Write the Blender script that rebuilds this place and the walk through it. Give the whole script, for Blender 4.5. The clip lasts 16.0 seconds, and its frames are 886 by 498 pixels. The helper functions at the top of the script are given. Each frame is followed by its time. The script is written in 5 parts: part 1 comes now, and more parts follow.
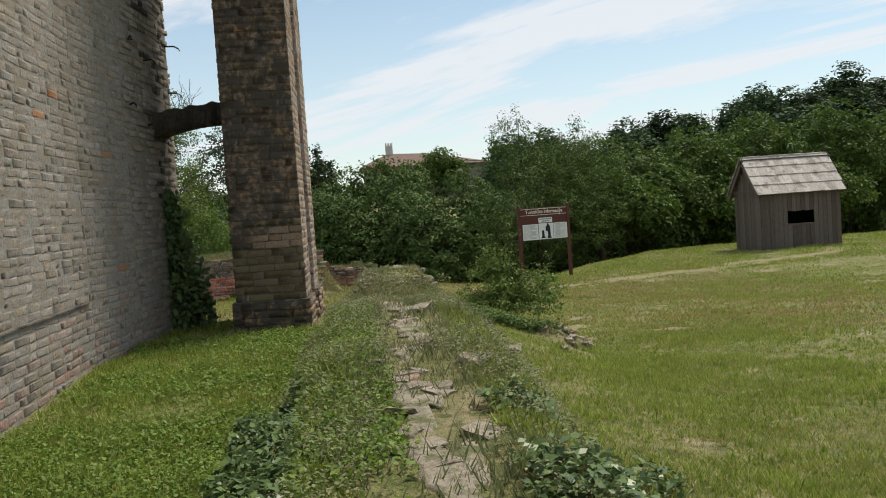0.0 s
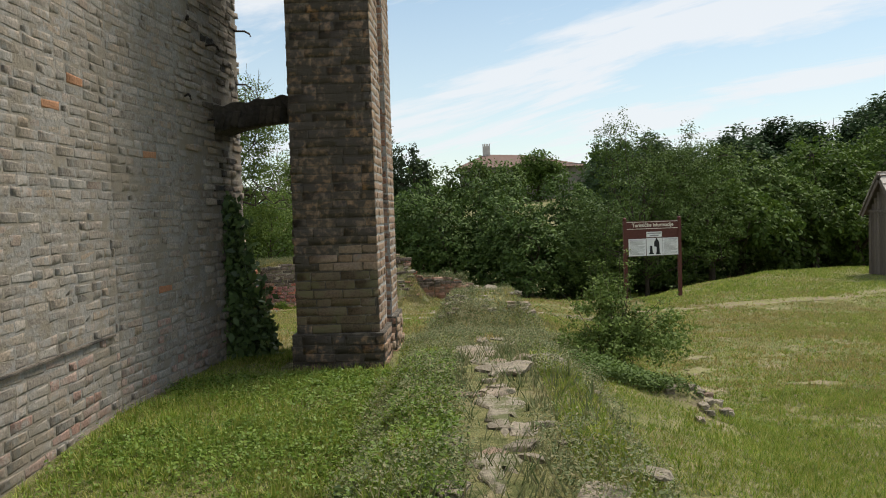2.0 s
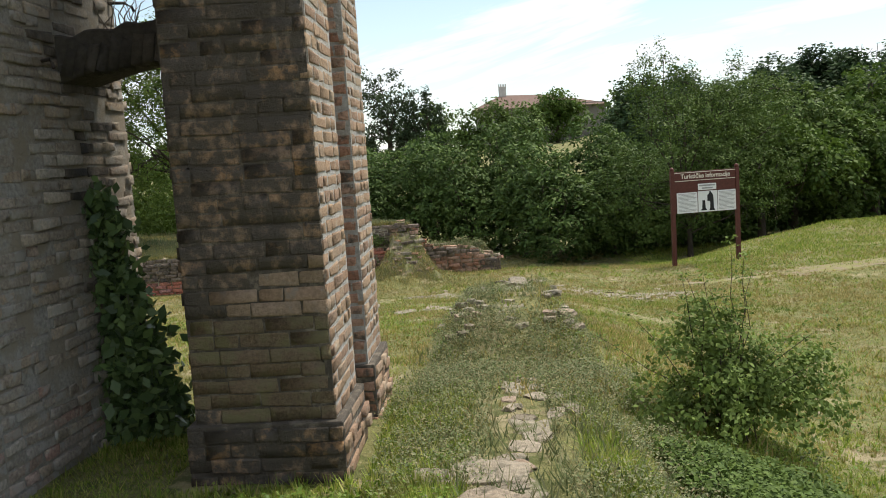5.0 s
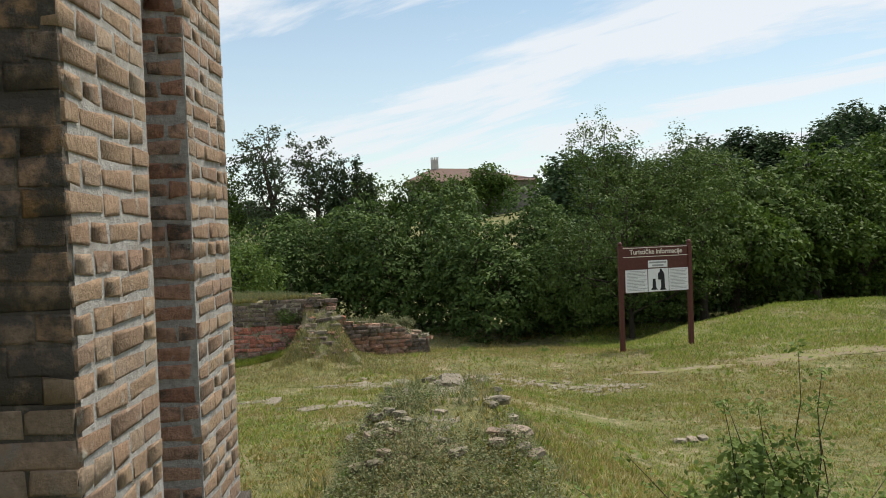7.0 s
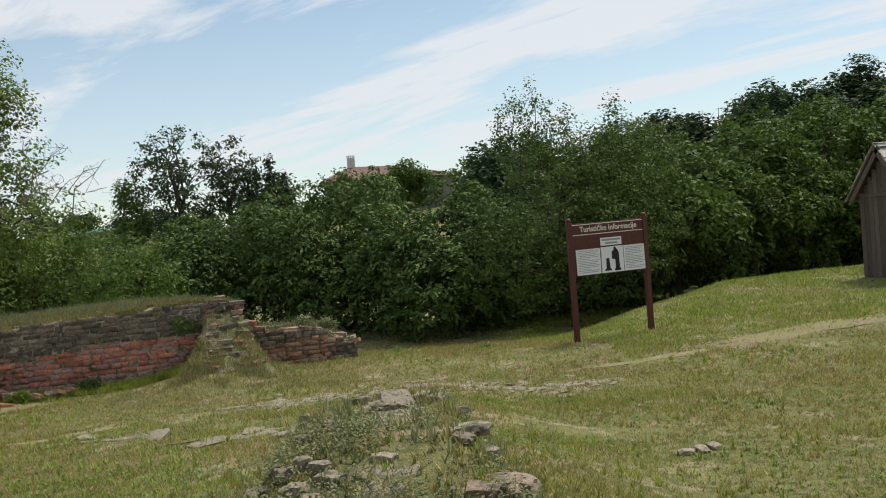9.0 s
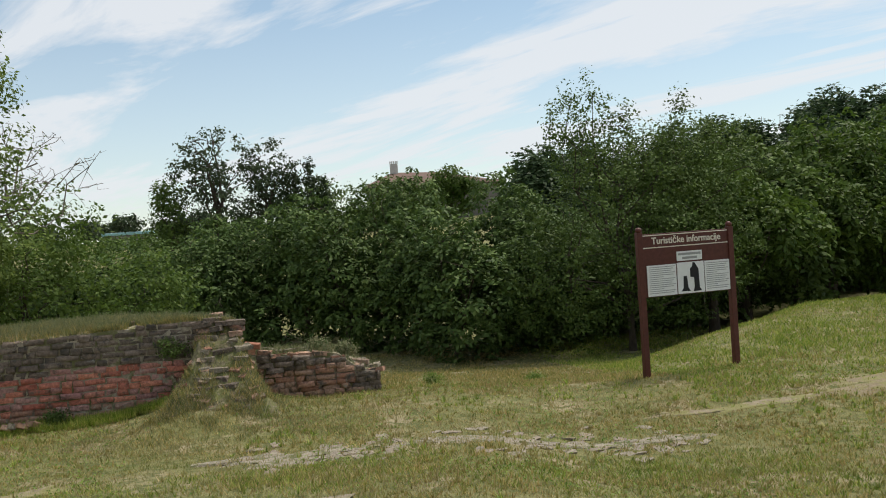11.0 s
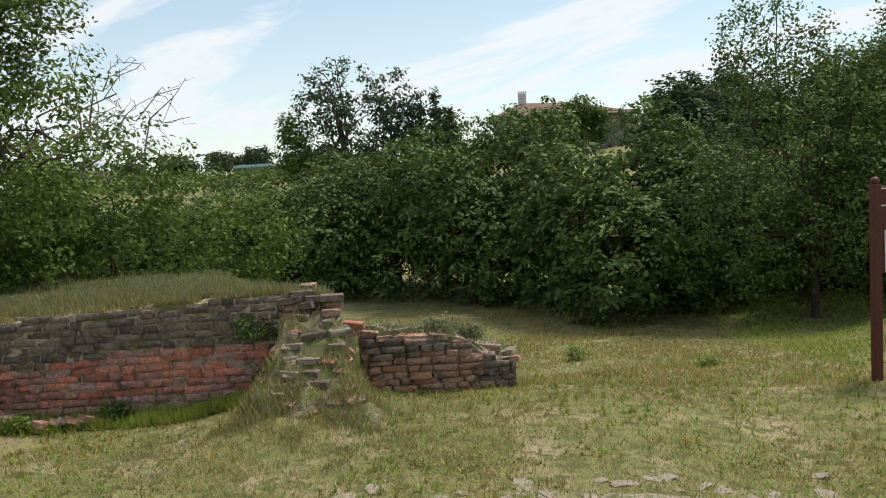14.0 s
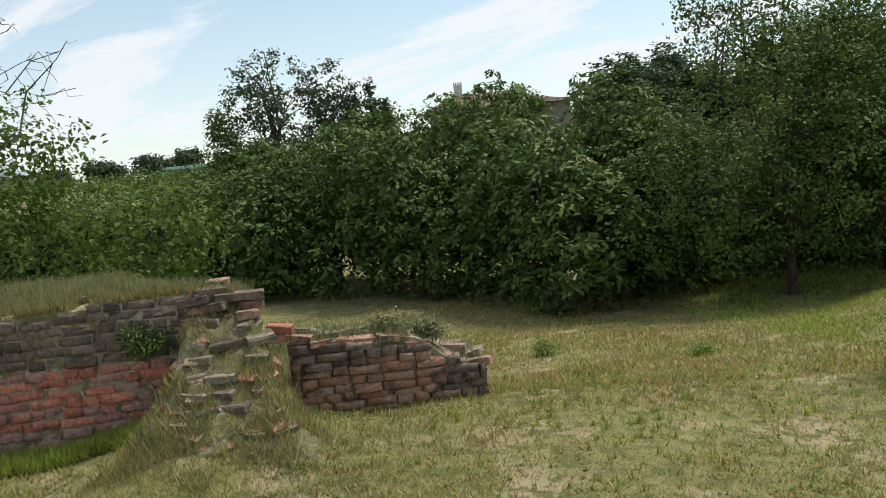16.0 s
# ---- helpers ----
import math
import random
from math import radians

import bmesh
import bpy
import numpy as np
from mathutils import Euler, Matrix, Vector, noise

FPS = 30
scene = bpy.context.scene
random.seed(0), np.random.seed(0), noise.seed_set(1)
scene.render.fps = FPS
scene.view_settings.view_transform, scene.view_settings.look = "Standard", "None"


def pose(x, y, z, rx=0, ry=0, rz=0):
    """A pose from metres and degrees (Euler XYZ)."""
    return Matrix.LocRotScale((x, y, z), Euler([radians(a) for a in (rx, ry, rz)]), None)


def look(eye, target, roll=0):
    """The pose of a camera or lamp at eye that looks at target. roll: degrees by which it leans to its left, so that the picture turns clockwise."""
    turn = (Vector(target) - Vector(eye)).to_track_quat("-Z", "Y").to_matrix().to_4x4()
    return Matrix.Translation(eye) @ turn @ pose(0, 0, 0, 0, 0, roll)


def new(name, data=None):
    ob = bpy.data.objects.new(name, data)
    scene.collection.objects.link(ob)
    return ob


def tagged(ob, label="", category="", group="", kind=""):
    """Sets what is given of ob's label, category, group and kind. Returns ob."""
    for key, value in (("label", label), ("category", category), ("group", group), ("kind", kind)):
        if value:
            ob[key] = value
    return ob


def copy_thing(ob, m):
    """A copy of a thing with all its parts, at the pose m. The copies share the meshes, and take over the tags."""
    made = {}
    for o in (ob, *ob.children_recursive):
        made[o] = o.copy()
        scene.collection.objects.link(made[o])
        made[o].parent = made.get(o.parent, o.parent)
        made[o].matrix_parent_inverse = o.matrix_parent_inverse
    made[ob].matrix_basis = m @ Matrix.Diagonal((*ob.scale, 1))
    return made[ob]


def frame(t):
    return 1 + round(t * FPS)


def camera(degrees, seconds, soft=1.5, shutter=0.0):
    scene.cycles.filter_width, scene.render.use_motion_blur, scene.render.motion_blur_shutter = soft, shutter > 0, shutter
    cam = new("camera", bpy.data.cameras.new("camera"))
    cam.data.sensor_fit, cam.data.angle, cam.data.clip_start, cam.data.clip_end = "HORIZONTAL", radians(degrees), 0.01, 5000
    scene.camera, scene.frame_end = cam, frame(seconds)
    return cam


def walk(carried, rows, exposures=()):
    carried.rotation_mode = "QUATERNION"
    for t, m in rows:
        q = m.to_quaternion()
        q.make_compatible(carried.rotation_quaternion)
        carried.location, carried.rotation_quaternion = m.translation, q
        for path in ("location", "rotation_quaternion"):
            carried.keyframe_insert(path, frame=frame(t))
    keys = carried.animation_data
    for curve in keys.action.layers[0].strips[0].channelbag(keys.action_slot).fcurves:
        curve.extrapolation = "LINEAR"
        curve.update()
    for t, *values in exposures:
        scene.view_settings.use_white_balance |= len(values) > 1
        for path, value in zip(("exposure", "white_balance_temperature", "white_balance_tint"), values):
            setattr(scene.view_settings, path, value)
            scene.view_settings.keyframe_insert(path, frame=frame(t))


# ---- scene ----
cam = camera(55.9, 16.0, soft=1.0)
METRES, EYE, TILT, LEAN, TURN = 17.0, 1.5, 0.0, 0.0, -6.8
ROWS = [
    (0.0, 0.0, 0.0, 0.0, -0.21, -2.99, 3.94),
    (0.5, 0.0001, 0.0242, 0.007, 5.73, -1.81, 3.98),
    (1.0, -0.0047, 0.0511, 0.0071, 5.9, -1.67, 1.99),
    (1.5, -0.0042, 0.0767, 0.0094, 6.13, -1.82, 1.13),
    (2.0, -0.005, 0.1006, 0.0113, 6.3, -2.63, 1.88),
    (2.5, -0.0056, 0.1286, 0.0178, 6.3, -3.8, 1.96),
    (3.0, -0.0056, 0.1628, 0.0205, 6.59, -3.92, 2.44),
    (5.5, -0.0218, 0.3372, 0.0283, 7.41, -6.72, 3.85),
    (6.0, -0.0224, 0.3682, 0.025, 2.19, -6.14, 3.14),
    (6.5, -0.0237, 0.4016, 0.0232, 2.16, -2.01, 2.39),
    (7.0, -0.0282, 0.434, 0.0209, 2.76, -1.74, 2.11),
    (7.5, -0.0326, 0.4635, 0.0168, 3.19, -2.09, 1.76),
    (8.0, -0.0358, 0.4965, 0.0077, 4.0, -1.79, 2.84),
    (8.5, -0.0399, 0.5322, 0.0016, 0.54, -1.68, 3.06),
    (9.0, -0.0398, 0.5702, 0.0025, -2.78, -2.13, 4.83),
    (11.5, -0.0363, 0.748, 0.0008, 2.94, -1.19, 2.89),
    (12.0, -0.0428, 0.779, 0.0045, 9.05, -1.63, 2.23),
    (12.5, -0.0481, 0.8049, 0.0085, 15.81, -4.16, 2.13),
    (13.0, -0.0529, 0.83, 0.0106, 14.82, -4.68, 2.27),
    (13.5, -0.0531, 0.8555, 0.0114, 11.29, -4.77, 3.44),
    (14.0, -0.0539, 0.8809, 0.0126, 8.8, -5.48, 3.59),
    (14.5, -0.062, 0.9052, 0.0058, 8.74, -5.62, 4.83),
    (15.0, -0.0677, 0.9332, 0.0024, 8.94, -5.91, 5.08),
    (15.5, -0.0719, 0.9592, -0.0031, 8.18, -5.46, 5.53),
    (16.0, -0.0743, 0.9861, -0.0068, 4.54, -6.11, 5.69),
]
walk(cam, [(t, pose(0, 0, EYE, TILT, LEAN, TURN) @ pose(METRES * x, METRES * y, METRES * z, 90 + pitch, roll, yaw)) for t, x, y, z, yaw, pitch, roll in ROWS],
     exposures=[(0, -0.05), (2, 0.0), (3, 0.14), (5.5, 0.34), (6, 0.25), (7, 0.0), (9, -0.12), (11.5, -0.1), (12.5, 0.05), (14, 0.08), (16, 0.08)])

# ---- world, sun ----
SUN_EL, SUN_AZ = radians(62), radians(55)
world = bpy.data.worlds.new("sky")
scene.world = world
world.use_nodes = True
wn, wl = world.node_tree.nodes, world.node_tree.links
wn.clear()


def wnode(kind, **kw):
    n = wn.new(kind)
    for k, v in kw.items():
        n.inputs[k].default_value = v
    return n


sky = wn.new("ShaderNodeTexSky")
sky.sky_type, sky.sun_disc = "NISHITA", False
sky.sun_elevation, sky.sun_rotation = SUN_EL, SUN_AZ
sky.air_density, sky.dust_density, sky.ozone_density = 1.0, 0.25, 2.0
coord = wn.new("ShaderNodeTexCoord")
sep = wn.new("ShaderNodeSeparateXYZ")
wl.new(coord.outputs["Generated"], sep.inputs[0])
lift = wn.new("ShaderNodeMath")
lift.operation = "ADD"
lift.inputs[1].default_value = 0.16
wl.new(sep.outputs["Z"], lift.inputs[0])
over = wn.new("ShaderNodeCombineXYZ")
for axis in "XY":
    div = wn.new("ShaderNodeMath")
    div.operation = "DIVIDE"
    wl.new(sep.outputs[axis], div.inputs[0])
    wl.new(lift.outputs[0], div.inputs[1])
    wl.new(div.outputs[0], over.inputs[axis])
drift = wn.new("ShaderNodeMapping")
drift.inputs["Rotation"].default_value = (0, 0, radians(48))
wl.new(over.outputs[0], drift.inputs["Vector"])
turned = wn.new("ShaderNodeMapping")
turned.inputs["Location"].default_value = (3.1, 0.4, 0)
turned.inputs["Scale"].default_value = (0.5, 1.35, 1)
wl.new(drift.outputs[0], turned.inputs["Vector"])
wisps = wnode("ShaderNodeTexNoise", Scale=1.3, Detail=12.0, Roughness=0.6, Distortion=0.45)
wl.new(turned.outputs[0], wisps.inputs["Vector"])
cover = wn.new("ShaderNodeValToRGB")
cover.color_ramp.elements[0].position, cover.color_ramp.elements[1].position = 0.41, 0.56
cover.color_ramp.elements[1].color = (0.9, 0.9, 0.9, 1)
wl.new(wisps.outputs["Fac"], cover.inputs[0])
veil = wn.new("ShaderNodeMapRange")
veil.inputs["From Min"].default_value, veil.inputs["From Max"].default_value = 0.4, 0.0
veil.inputs["To Min"].default_value, veil.inputs["To Max"].default_value = 0.0, 0.6
wl.new(sep.outputs["Z"], veil.inputs["Value"])
most = wn.new("ShaderNodeMath")
most.operation = "MAXIMUM"
wl.new(cover.outputs["Color"], most.inputs[0])
wl.new(veil.outputs["Result"], most.inputs[1])
blend = wn.new("ShaderNodeMix")
blend.data_type = "RGBA"
blend.inputs["B"].default_value = (5.8, 6.0, 6.25, 1)
wl.new(most.outputs[0], blend.inputs["Factor"])
dim = wn.new("ShaderNodeVectorMath")
dim.operation = "MULTIPLY"
dim.inputs[1].default_value = (0.9, 0.96, 0.87)
wl.new(sky.outputs[0], dim.inputs[0])
wl.new(dim.outputs[0], blend.inputs["A"])
back = wnode("ShaderNodeBackground", Strength=0.15)
wl.new(blend.outputs["Result"], back.inputs["Color"])
wout = wn.new("ShaderNodeOutputWorld")
wl.new(back.outputs[0], wout.inputs["Surface"])

sun = new("sun", bpy.data.lights.new("sun", "SUN"))
sun.data.energy, sun.data.angle, sun.data.color = 4.4, radians(14), (1.0, 0.93, 0.8)
sun_dir = Vector((math.sin(SUN_AZ) * math.cos(SUN_EL), math.cos(SUN_AZ) * math.cos(SUN_EL), math.sin(SUN_EL)))
sun.matrix_world = look(sun_dir * 60, (0, 0, 0))


# ---- materials ----
def material(name, colours, rough=0.9, grain=30.0, grain_amount=0.35, stain=None, stain_scale=1.2, stain_edges=(0.5, 0.62),
             bump=0.3, bump_scale=60.0, spread=1.0, through_light=0.0, stretch=(1, 1, 1), metal=0.0, shine=0.3, second=None):
    """Colours picked piece by piece, with fine grain, one kind of stain and relief."""
    m = bpy.data.materials.new(name)
    m.use_nodes = True
    nt = m.node_tree
    nodes, link = nt.nodes, nt.links.new
    shader = nodes["Principled BSDF"]
    shader.inputs["Roughness"].default_value, shader.inputs["Metallic"].default_value = rough, metal
    shader.inputs["Specular IOR Level"].default_value = shine
    geo, info = nodes.new("ShaderNodeNewGeometry"), nodes.new("ShaderNodeObjectInfo")
    add, part_of = nodes.new("ShaderNodeMath"), nodes.new("ShaderNodeMath")
    add.operation, part_of.operation = "ADD", "FRACT"
    link(geo.outputs["Random Per Island"], add.inputs[0])
    link(info.outputs["Random"], add.inputs[1])
    link(add.outputs[0], part_of.inputs[0])
    colours = colours if len(colours) > 1 else colours * 2
    ramp = nodes.new("ShaderNodeValToRGB")
    while len(ramp.color_ramp.elements) < len(colours):
        ramp.color_ramp.elements.new(0.5)
    for i, c in enumerate(colours):
        e = ramp.color_ramp.elements[i]
        e.position, e.color = i / max(1, len(colours) - 1), (*c, 1)
    link(part_of.outputs[0], ramp.inputs[0])
    place = nodes.new("ShaderNodeMapping")
    place.inputs["Scale"].default_value = stretch
    link(geo.outputs["Position"], place.inputs["Vector"])

    def noise_of(scale, detail=5.0, rough_of=0.6):
        n = nodes.new("ShaderNodeTexNoise")
        n.inputs["Scale"].default_value, n.inputs["Detail"].default_value, n.inputs["Roughness"].default_value = scale, detail, rough_of
        link(place.outputs[0], n.inputs["Vector"])
        return n.outputs["Fac"]

    fine = nodes.new("ShaderNodeMapRange")
    fine.inputs["From Min"].default_value, fine.inputs["From Max"].default_value = 0.25, 0.75
    fine.inputs["To Min"].default_value, fine.inputs["To Max"].default_value = 1 - grain_amount, 1 + grain_amount
    link(noise_of(grain), fine.inputs["Value"])
    mul = nodes.new("ShaderNodeVectorMath")
    mul.operation = "SCALE"
    link(ramp.outputs["Color"], mul.inputs[0])
    link(fine.outputs["Result"], mul.inputs["Scale"])
    colour = mul.outputs[0]
    for stain, stain_scale, stain_edges in ([(stain, stain_scale, stain_edges)] if stain else []) + ([second] if second else []):
        edge = nodes.new("ShaderNodeMapRange")
        edge.interpolation_type = "SMOOTHSTEP"
        edge.inputs["From Min"].default_value, edge.inputs["From Max"].default_value = stain_edges
        link(noise_of(stain_scale, 8.0, 0.65), edge.inputs["Value"])
        mix = nodes.new("ShaderNodeMix")
        mix.data_type = "RGBA"
        mix.inputs["B"].default_value = (*stain, 1)
        link(edge.outputs["Result"], mix.inputs["Factor"])
        link(colour, mix.inputs["A"])
        colour = mix.outputs["Result"]
    link(colour, shader.inputs["Base Color"])
    if bump:
        b = nodes.new("ShaderNodeBump")
        b.inputs["Strength"].default_value, b.inputs["Distance"].default_value = bump, 0.02
        link(noise_of(bump_scale, 6.0, 0.7), b.inputs["Height"])
        link(b.outputs[0], shader.inputs["Normal"])
    if through_light:
        t = nodes.new("ShaderNodeBsdfTranslucent")
        both = nodes.new("ShaderNodeMixShader")
        both.inputs[0].default_value = through_light
        link(colour, t.inputs["Color"])
        link(shader.outputs[0], both.inputs[1])
        link(t.outputs[0], both.inputs[2])
        link(both.outputs[0], nodes["Material Output"].inputs["Surface"])
    return m


GRASS = [(0.14, 0.155, 0.034), (0.22, 0.225, 0.055), (0.32, 0.275, 0.09), (0.42, 0.325, 0.125), (0.53, 0.4, 0.2)]
M_blade = material("grass_blades", GRASS, 0.6, 3.0, 0.25, bump=0, through_light=0.35, stain=(0.3, 0.25, 0.1), stain_scale=1.3, stain_edges=(0.48, 0.66), second=((0.12, 0.18, 0.03), 0.8, (0.56, 0.7)))
M_lush = material("lush_grass_blades", [(0.11, 0.185, 0.024), (0.18, 0.265, 0.036), (0.25, 0.325, 0.05), (0.34, 0.37, 0.08), (0.45, 0.4, 0.14)], 0.6, 3.0, 0.25, bump=0, through_light=0.35, stain=(0.24, 0.25, 0.075), stain_scale=1.1, stain_edges=(0.54, 0.72))
M_straw = material("dry_straw_grass", [(0.4, 0.31, 0.16), (0.33, 0.26, 0.12), (0.46, 0.36, 0.2)], 0.7, 3.0, 0.25, bump=0, through_light=0.3)
M_weed = material("grey_green_weeds", [(0.09, 0.125, 0.045), (0.15, 0.18, 0.075), (0.22, 0.235, 0.12), (0.3, 0.26, 0.14)], 0.7, 5.0, 0.2, bump=0, through_light=0.3)
M_clover = material("broad_green_leaves", [(0.095, 0.165, 0.022), (0.145, 0.23, 0.034), (0.21, 0.285, 0.05)], 0.55, 4.0, 0.2, bump=0, through_light=0.35)
M_ground = material("lawn_soil", [(0.178, 0.172, 0.066)], 0.95, 75.0, 0.6, stain=(0.3, 0.25, 0.15), stain_scale=1.3, stain_edges=(0.5, 0.64), bump=1.0, bump_scale=45, second=((0.1, 0.11, 0.034), 7.0, (0.47, 0.6)))
M_dirt = material("bare_dirt", [(0.209, 0.167, 0.105), (0.237, 0.196, 0.133)], 0.95, 14.0, 0.3, stain=(0.2, 0.19, 0.075), stain_scale=4.0, stain_edges=(0.42, 0.58), bump=0.7, bump_scale=30)
M_stone = material("weathered_stone", [(0.19, 0.16, 0.12), (0.25, 0.215, 0.165), (0.31, 0.265, 0.205), (0.27, 0.19, 0.14)], 0.92, 40.0, 0.4, stain=(0.09, 0.085, 0.06), stain_scale=9.0, stain_edges=(0.5, 0.66), bump=0.6)
M_wallbrick = material("pale_tower_brick", [(0.262, 0.222, 0.182), (0.226, 0.192, 0.16), (0.292, 0.242, 0.19), (0.245, 0.215, 0.185), (0.305, 0.232, 0.168), (0.325, 0.292, 0.252), (0.265, 0.2, 0.158)], 0.95, 42.0, 0.4,
                       stain=(0.29, 0.268, 0.24), stain_scale=9.0, stain_edges=(0.48, 0.62), bump=0.75, bump_scale=24, second=((0.235, 0.197, 0.15), 0.9, (0.5, 0.7)))
M_wallred = material("eroded_pink_brick", [(0.32, 0.215, 0.175), (0.34, 0.2, 0.155), (0.3, 0.215, 0.175), (0.36, 0.26, 0.215)], 0.95, 42.0, 0.4, stain=(0.33, 0.29, 0.25), stain_scale=8.0, stain_edges=(0.46, 0.64), bump=0.8, bump_scale=26)
M_wallorange = material("orange_tower_brick", [(0.36, 0.16, 0.085), (0.38, 0.2, 0.11)], 0.95, 40.0, 0.3, bump=0.5)
M_wallmortar = material("pale_lime_mortar", [(0.262, 0.244, 0.22)], 0.95, 42.0, 0.36, stain=(0.24, 0.205, 0.158), stain_scale=5.0, stain_edges=(0.42, 0.6), bump=0.75, bump_scale=24, second=((0.235, 0.197, 0.15), 0.9, (0.5, 0.7)))
M_blackwall = material("soot_dark_brick", [(0.124, 0.103, 0.083), (0.193, 0.159, 0.124), (0.262, 0.214, 0.166)], 0.95, 22.0, 0.4, stain=(0.045, 0.04, 0.035), stain_scale=2.5, stain_edges=(0.42, 0.6), bump=0.8, bump_scale=45)
M_archbrick = material("black_arch_brick", [(0.045, 0.04, 0.035), (0.07, 0.06, 0.05), (0.1, 0.083, 0.068)], 0.95, 22.0, 0.4, bump=0.9, bump_scale=35)
M_pilbrick = material("sunlit_pillar_brick", [(0.28, 0.18, 0.118), (0.315, 0.212, 0.14), (0.335, 0.232, 0.15), (0.262, 0.17, 0.118), (0.35, 0.265, 0.188)], 0.92, 45.0, 0.3,
                      stain=(0.4, 0.36, 0.3), stain_scale=9.0, stain_edges=(0.55, 0.72), bump=0.7, bump_scale=40)
M_pilmortar = material("grey_lime_mortar", [(0.37, 0.35, 0.325)], 0.95, 30.0, 0.3, stain=(0.27, 0.235, 0.195), stain_scale=6.0, stain_edges=(0.5, 0.68), bump=0.8, bump_scale=30)
M_crust = material("crusted_pillar_brick", [(0.237, 0.175, 0.128), (0.28, 0.195, 0.135), (0.33, 0.215, 0.135), (0.25, 0.185, 0.138), (0.4, 0.235, 0.12)], 0.95, 60.0, 0.45,
                   stain=(0.1, 0.086, 0.07), stain_scale=15.0, stain_edges=(0.4, 0.56), second=((0.085, 0.073, 0.06), 5.5, (0.43, 0.58)), bump=0.9, bump_scale=45)
M_crustmortar = material("crusted_mortar", [(0.235, 0.2, 0.16)], 0.95, 30.0, 0.4, stain=(0.1, 0.086, 0.07), stain_scale=15.0, stain_edges=(0.38, 0.54), second=((0.085, 0.073, 0.06), 5.5, (0.43, 0.58)), bump=0.9, bump_scale=45)
M_pale = material("patched_pale_brick", [(0.265, 0.185, 0.128), (0.3, 0.22, 0.156), (0.255, 0.19, 0.135)], 0.95, 40.0, 0.3, stain=(0.24, 0.2, 0.16), stain_scale=7.0, stain_edges=(0.52, 0.64), bump=0.6)
M_moss = material("mossy_brown_brick", [(0.135, 0.1, 0.066), (0.16, 0.115, 0.075), (0.12, 0.092, 0.062)], 0.95, 60.0, 0.4, stain=(0.16, 0.13, 0.08), stain_scale=12.0, stain_edges=(0.42, 0.6), second=((0.15, 0.135, 0.07), 3.0, (0.52, 0.66)), bump=0.7, bump_scale=50)
M_red = material("old_red_brick", [(0.377, 0.127, 0.087), (0.482, 0.176, 0.124), (0.573, 0.236, 0.159), (0.362, 0.176, 0.159), (0.452, 0.266, 0.228)], 0.93, 30.0, 0.5,
                 stain=(0.13, 0.095, 0.075), stain_scale=7.0, stain_edges=(0.5, 0.66), second=((0.4, 0.33, 0.27), 11.0, (0.6, 0.7)), bump=1.0, bump_scale=35)
M_dark = material("blackened_brick", [(0.11, 0.09, 0.072), (0.17, 0.13, 0.104), (0.225, 0.175, 0.14)], 0.95, 26.0, 0.5, stain=(0.07, 0.063, 0.055), stain_scale=9.0, stain_edges=(0.5, 0.66), second=((0.27, 0.25, 0.215), 13.0, (0.6, 0.7)), bump=1.0, bump_scale=35)
M_brown = material("brown_worn_brick", [(0.298, 0.152, 0.102), (0.385, 0.211, 0.144), (0.356, 0.23, 0.169), (0.46, 0.28, 0.193)], 0.95, 30.0, 0.4, stain=(0.1, 0.085, 0.07), stain_scale=7.0, stain_edges=(0.48, 0.66), second=((0.36, 0.32, 0.27), 12.0, (0.58, 0.7)), bump=1.0, bump_scale=35)
M_core = material("rubble_core", [(0.341, 0.292, 0.226)], 0.97, 14.0, 0.5, stain=(0.14, 0.14, 0.06), stain_scale=4.0, stain_edges=(0.45, 0.6), bump=1.0, bump_scale=25)
M_ramp = material("grown_over_rubble", [(0.16, 0.14, 0.085)], 0.97, 30.0, 0.5, stain=(0.13, 0.135, 0.05), stain_scale=5.0, stain_edges=(0.44, 0.58), bump=1.0, bump_scale=25, second=((0.22, 0.19, 0.14), 8.0, (0.58, 0.68)))
M_slab = material("pale_flat_slabs", [(0.23, 0.195, 0.153), (0.275, 0.238, 0.187), (0.253, 0.203, 0.157)], 0.93, 30.0, 0.35, stain=(0.2, 0.18, 0.11), stain_scale=8.0, stain_edges=(0.5, 0.64), bump=0.6)
M_worn = material("worn_mortar_path", [(0.27, 0.235, 0.18)], 0.95, 30.0, 0.45, stain=(0.12, 0.125, 0.055), stain_scale=7.0, stain_edges=(0.46, 0.6), bump=1.0, bump_scale=22, second=((0.3, 0.26, 0.205), 11.0, (0.54, 0.64)))
M_bark = material("rough_bark", [(0.067, 0.052, 0.039)], 0.95, 25.0, 0.5, bump=1.0, bump_scale=25, stretch=(1, 1, 0.25))
M_dead = material("bare_grey_twigs", [(0.2, 0.17, 0.14)], 0.9, 25.0, 0.4, bump=0.5)
M_board = material("weathered_boards", [(0.084, 0.066, 0.056), (0.112, 0.091, 0.077), (0.148, 0.123, 0.105), (0.099, 0.074, 0.06)], 0.88, 12.0, 0.35, bump=0.5, bump_scale=30, stretch=(6, 6, 0.5))
M_shingle = material("grey_roof_shingles", [(0.42, 0.38, 0.34), (0.5, 0.46, 0.41), (0.36, 0.32, 0.29), (0.46, 0.42, 0.38)], 0.85, 18.0, 0.3, stain=(0.26, 0.22, 0.19), stain_scale=3.0, bump=0.4)
M_signwood = material("dark_red_brown_paint", [(0.09, 0.026, 0.019)], 0.5, 20.0, 0.25, bump=0.15)
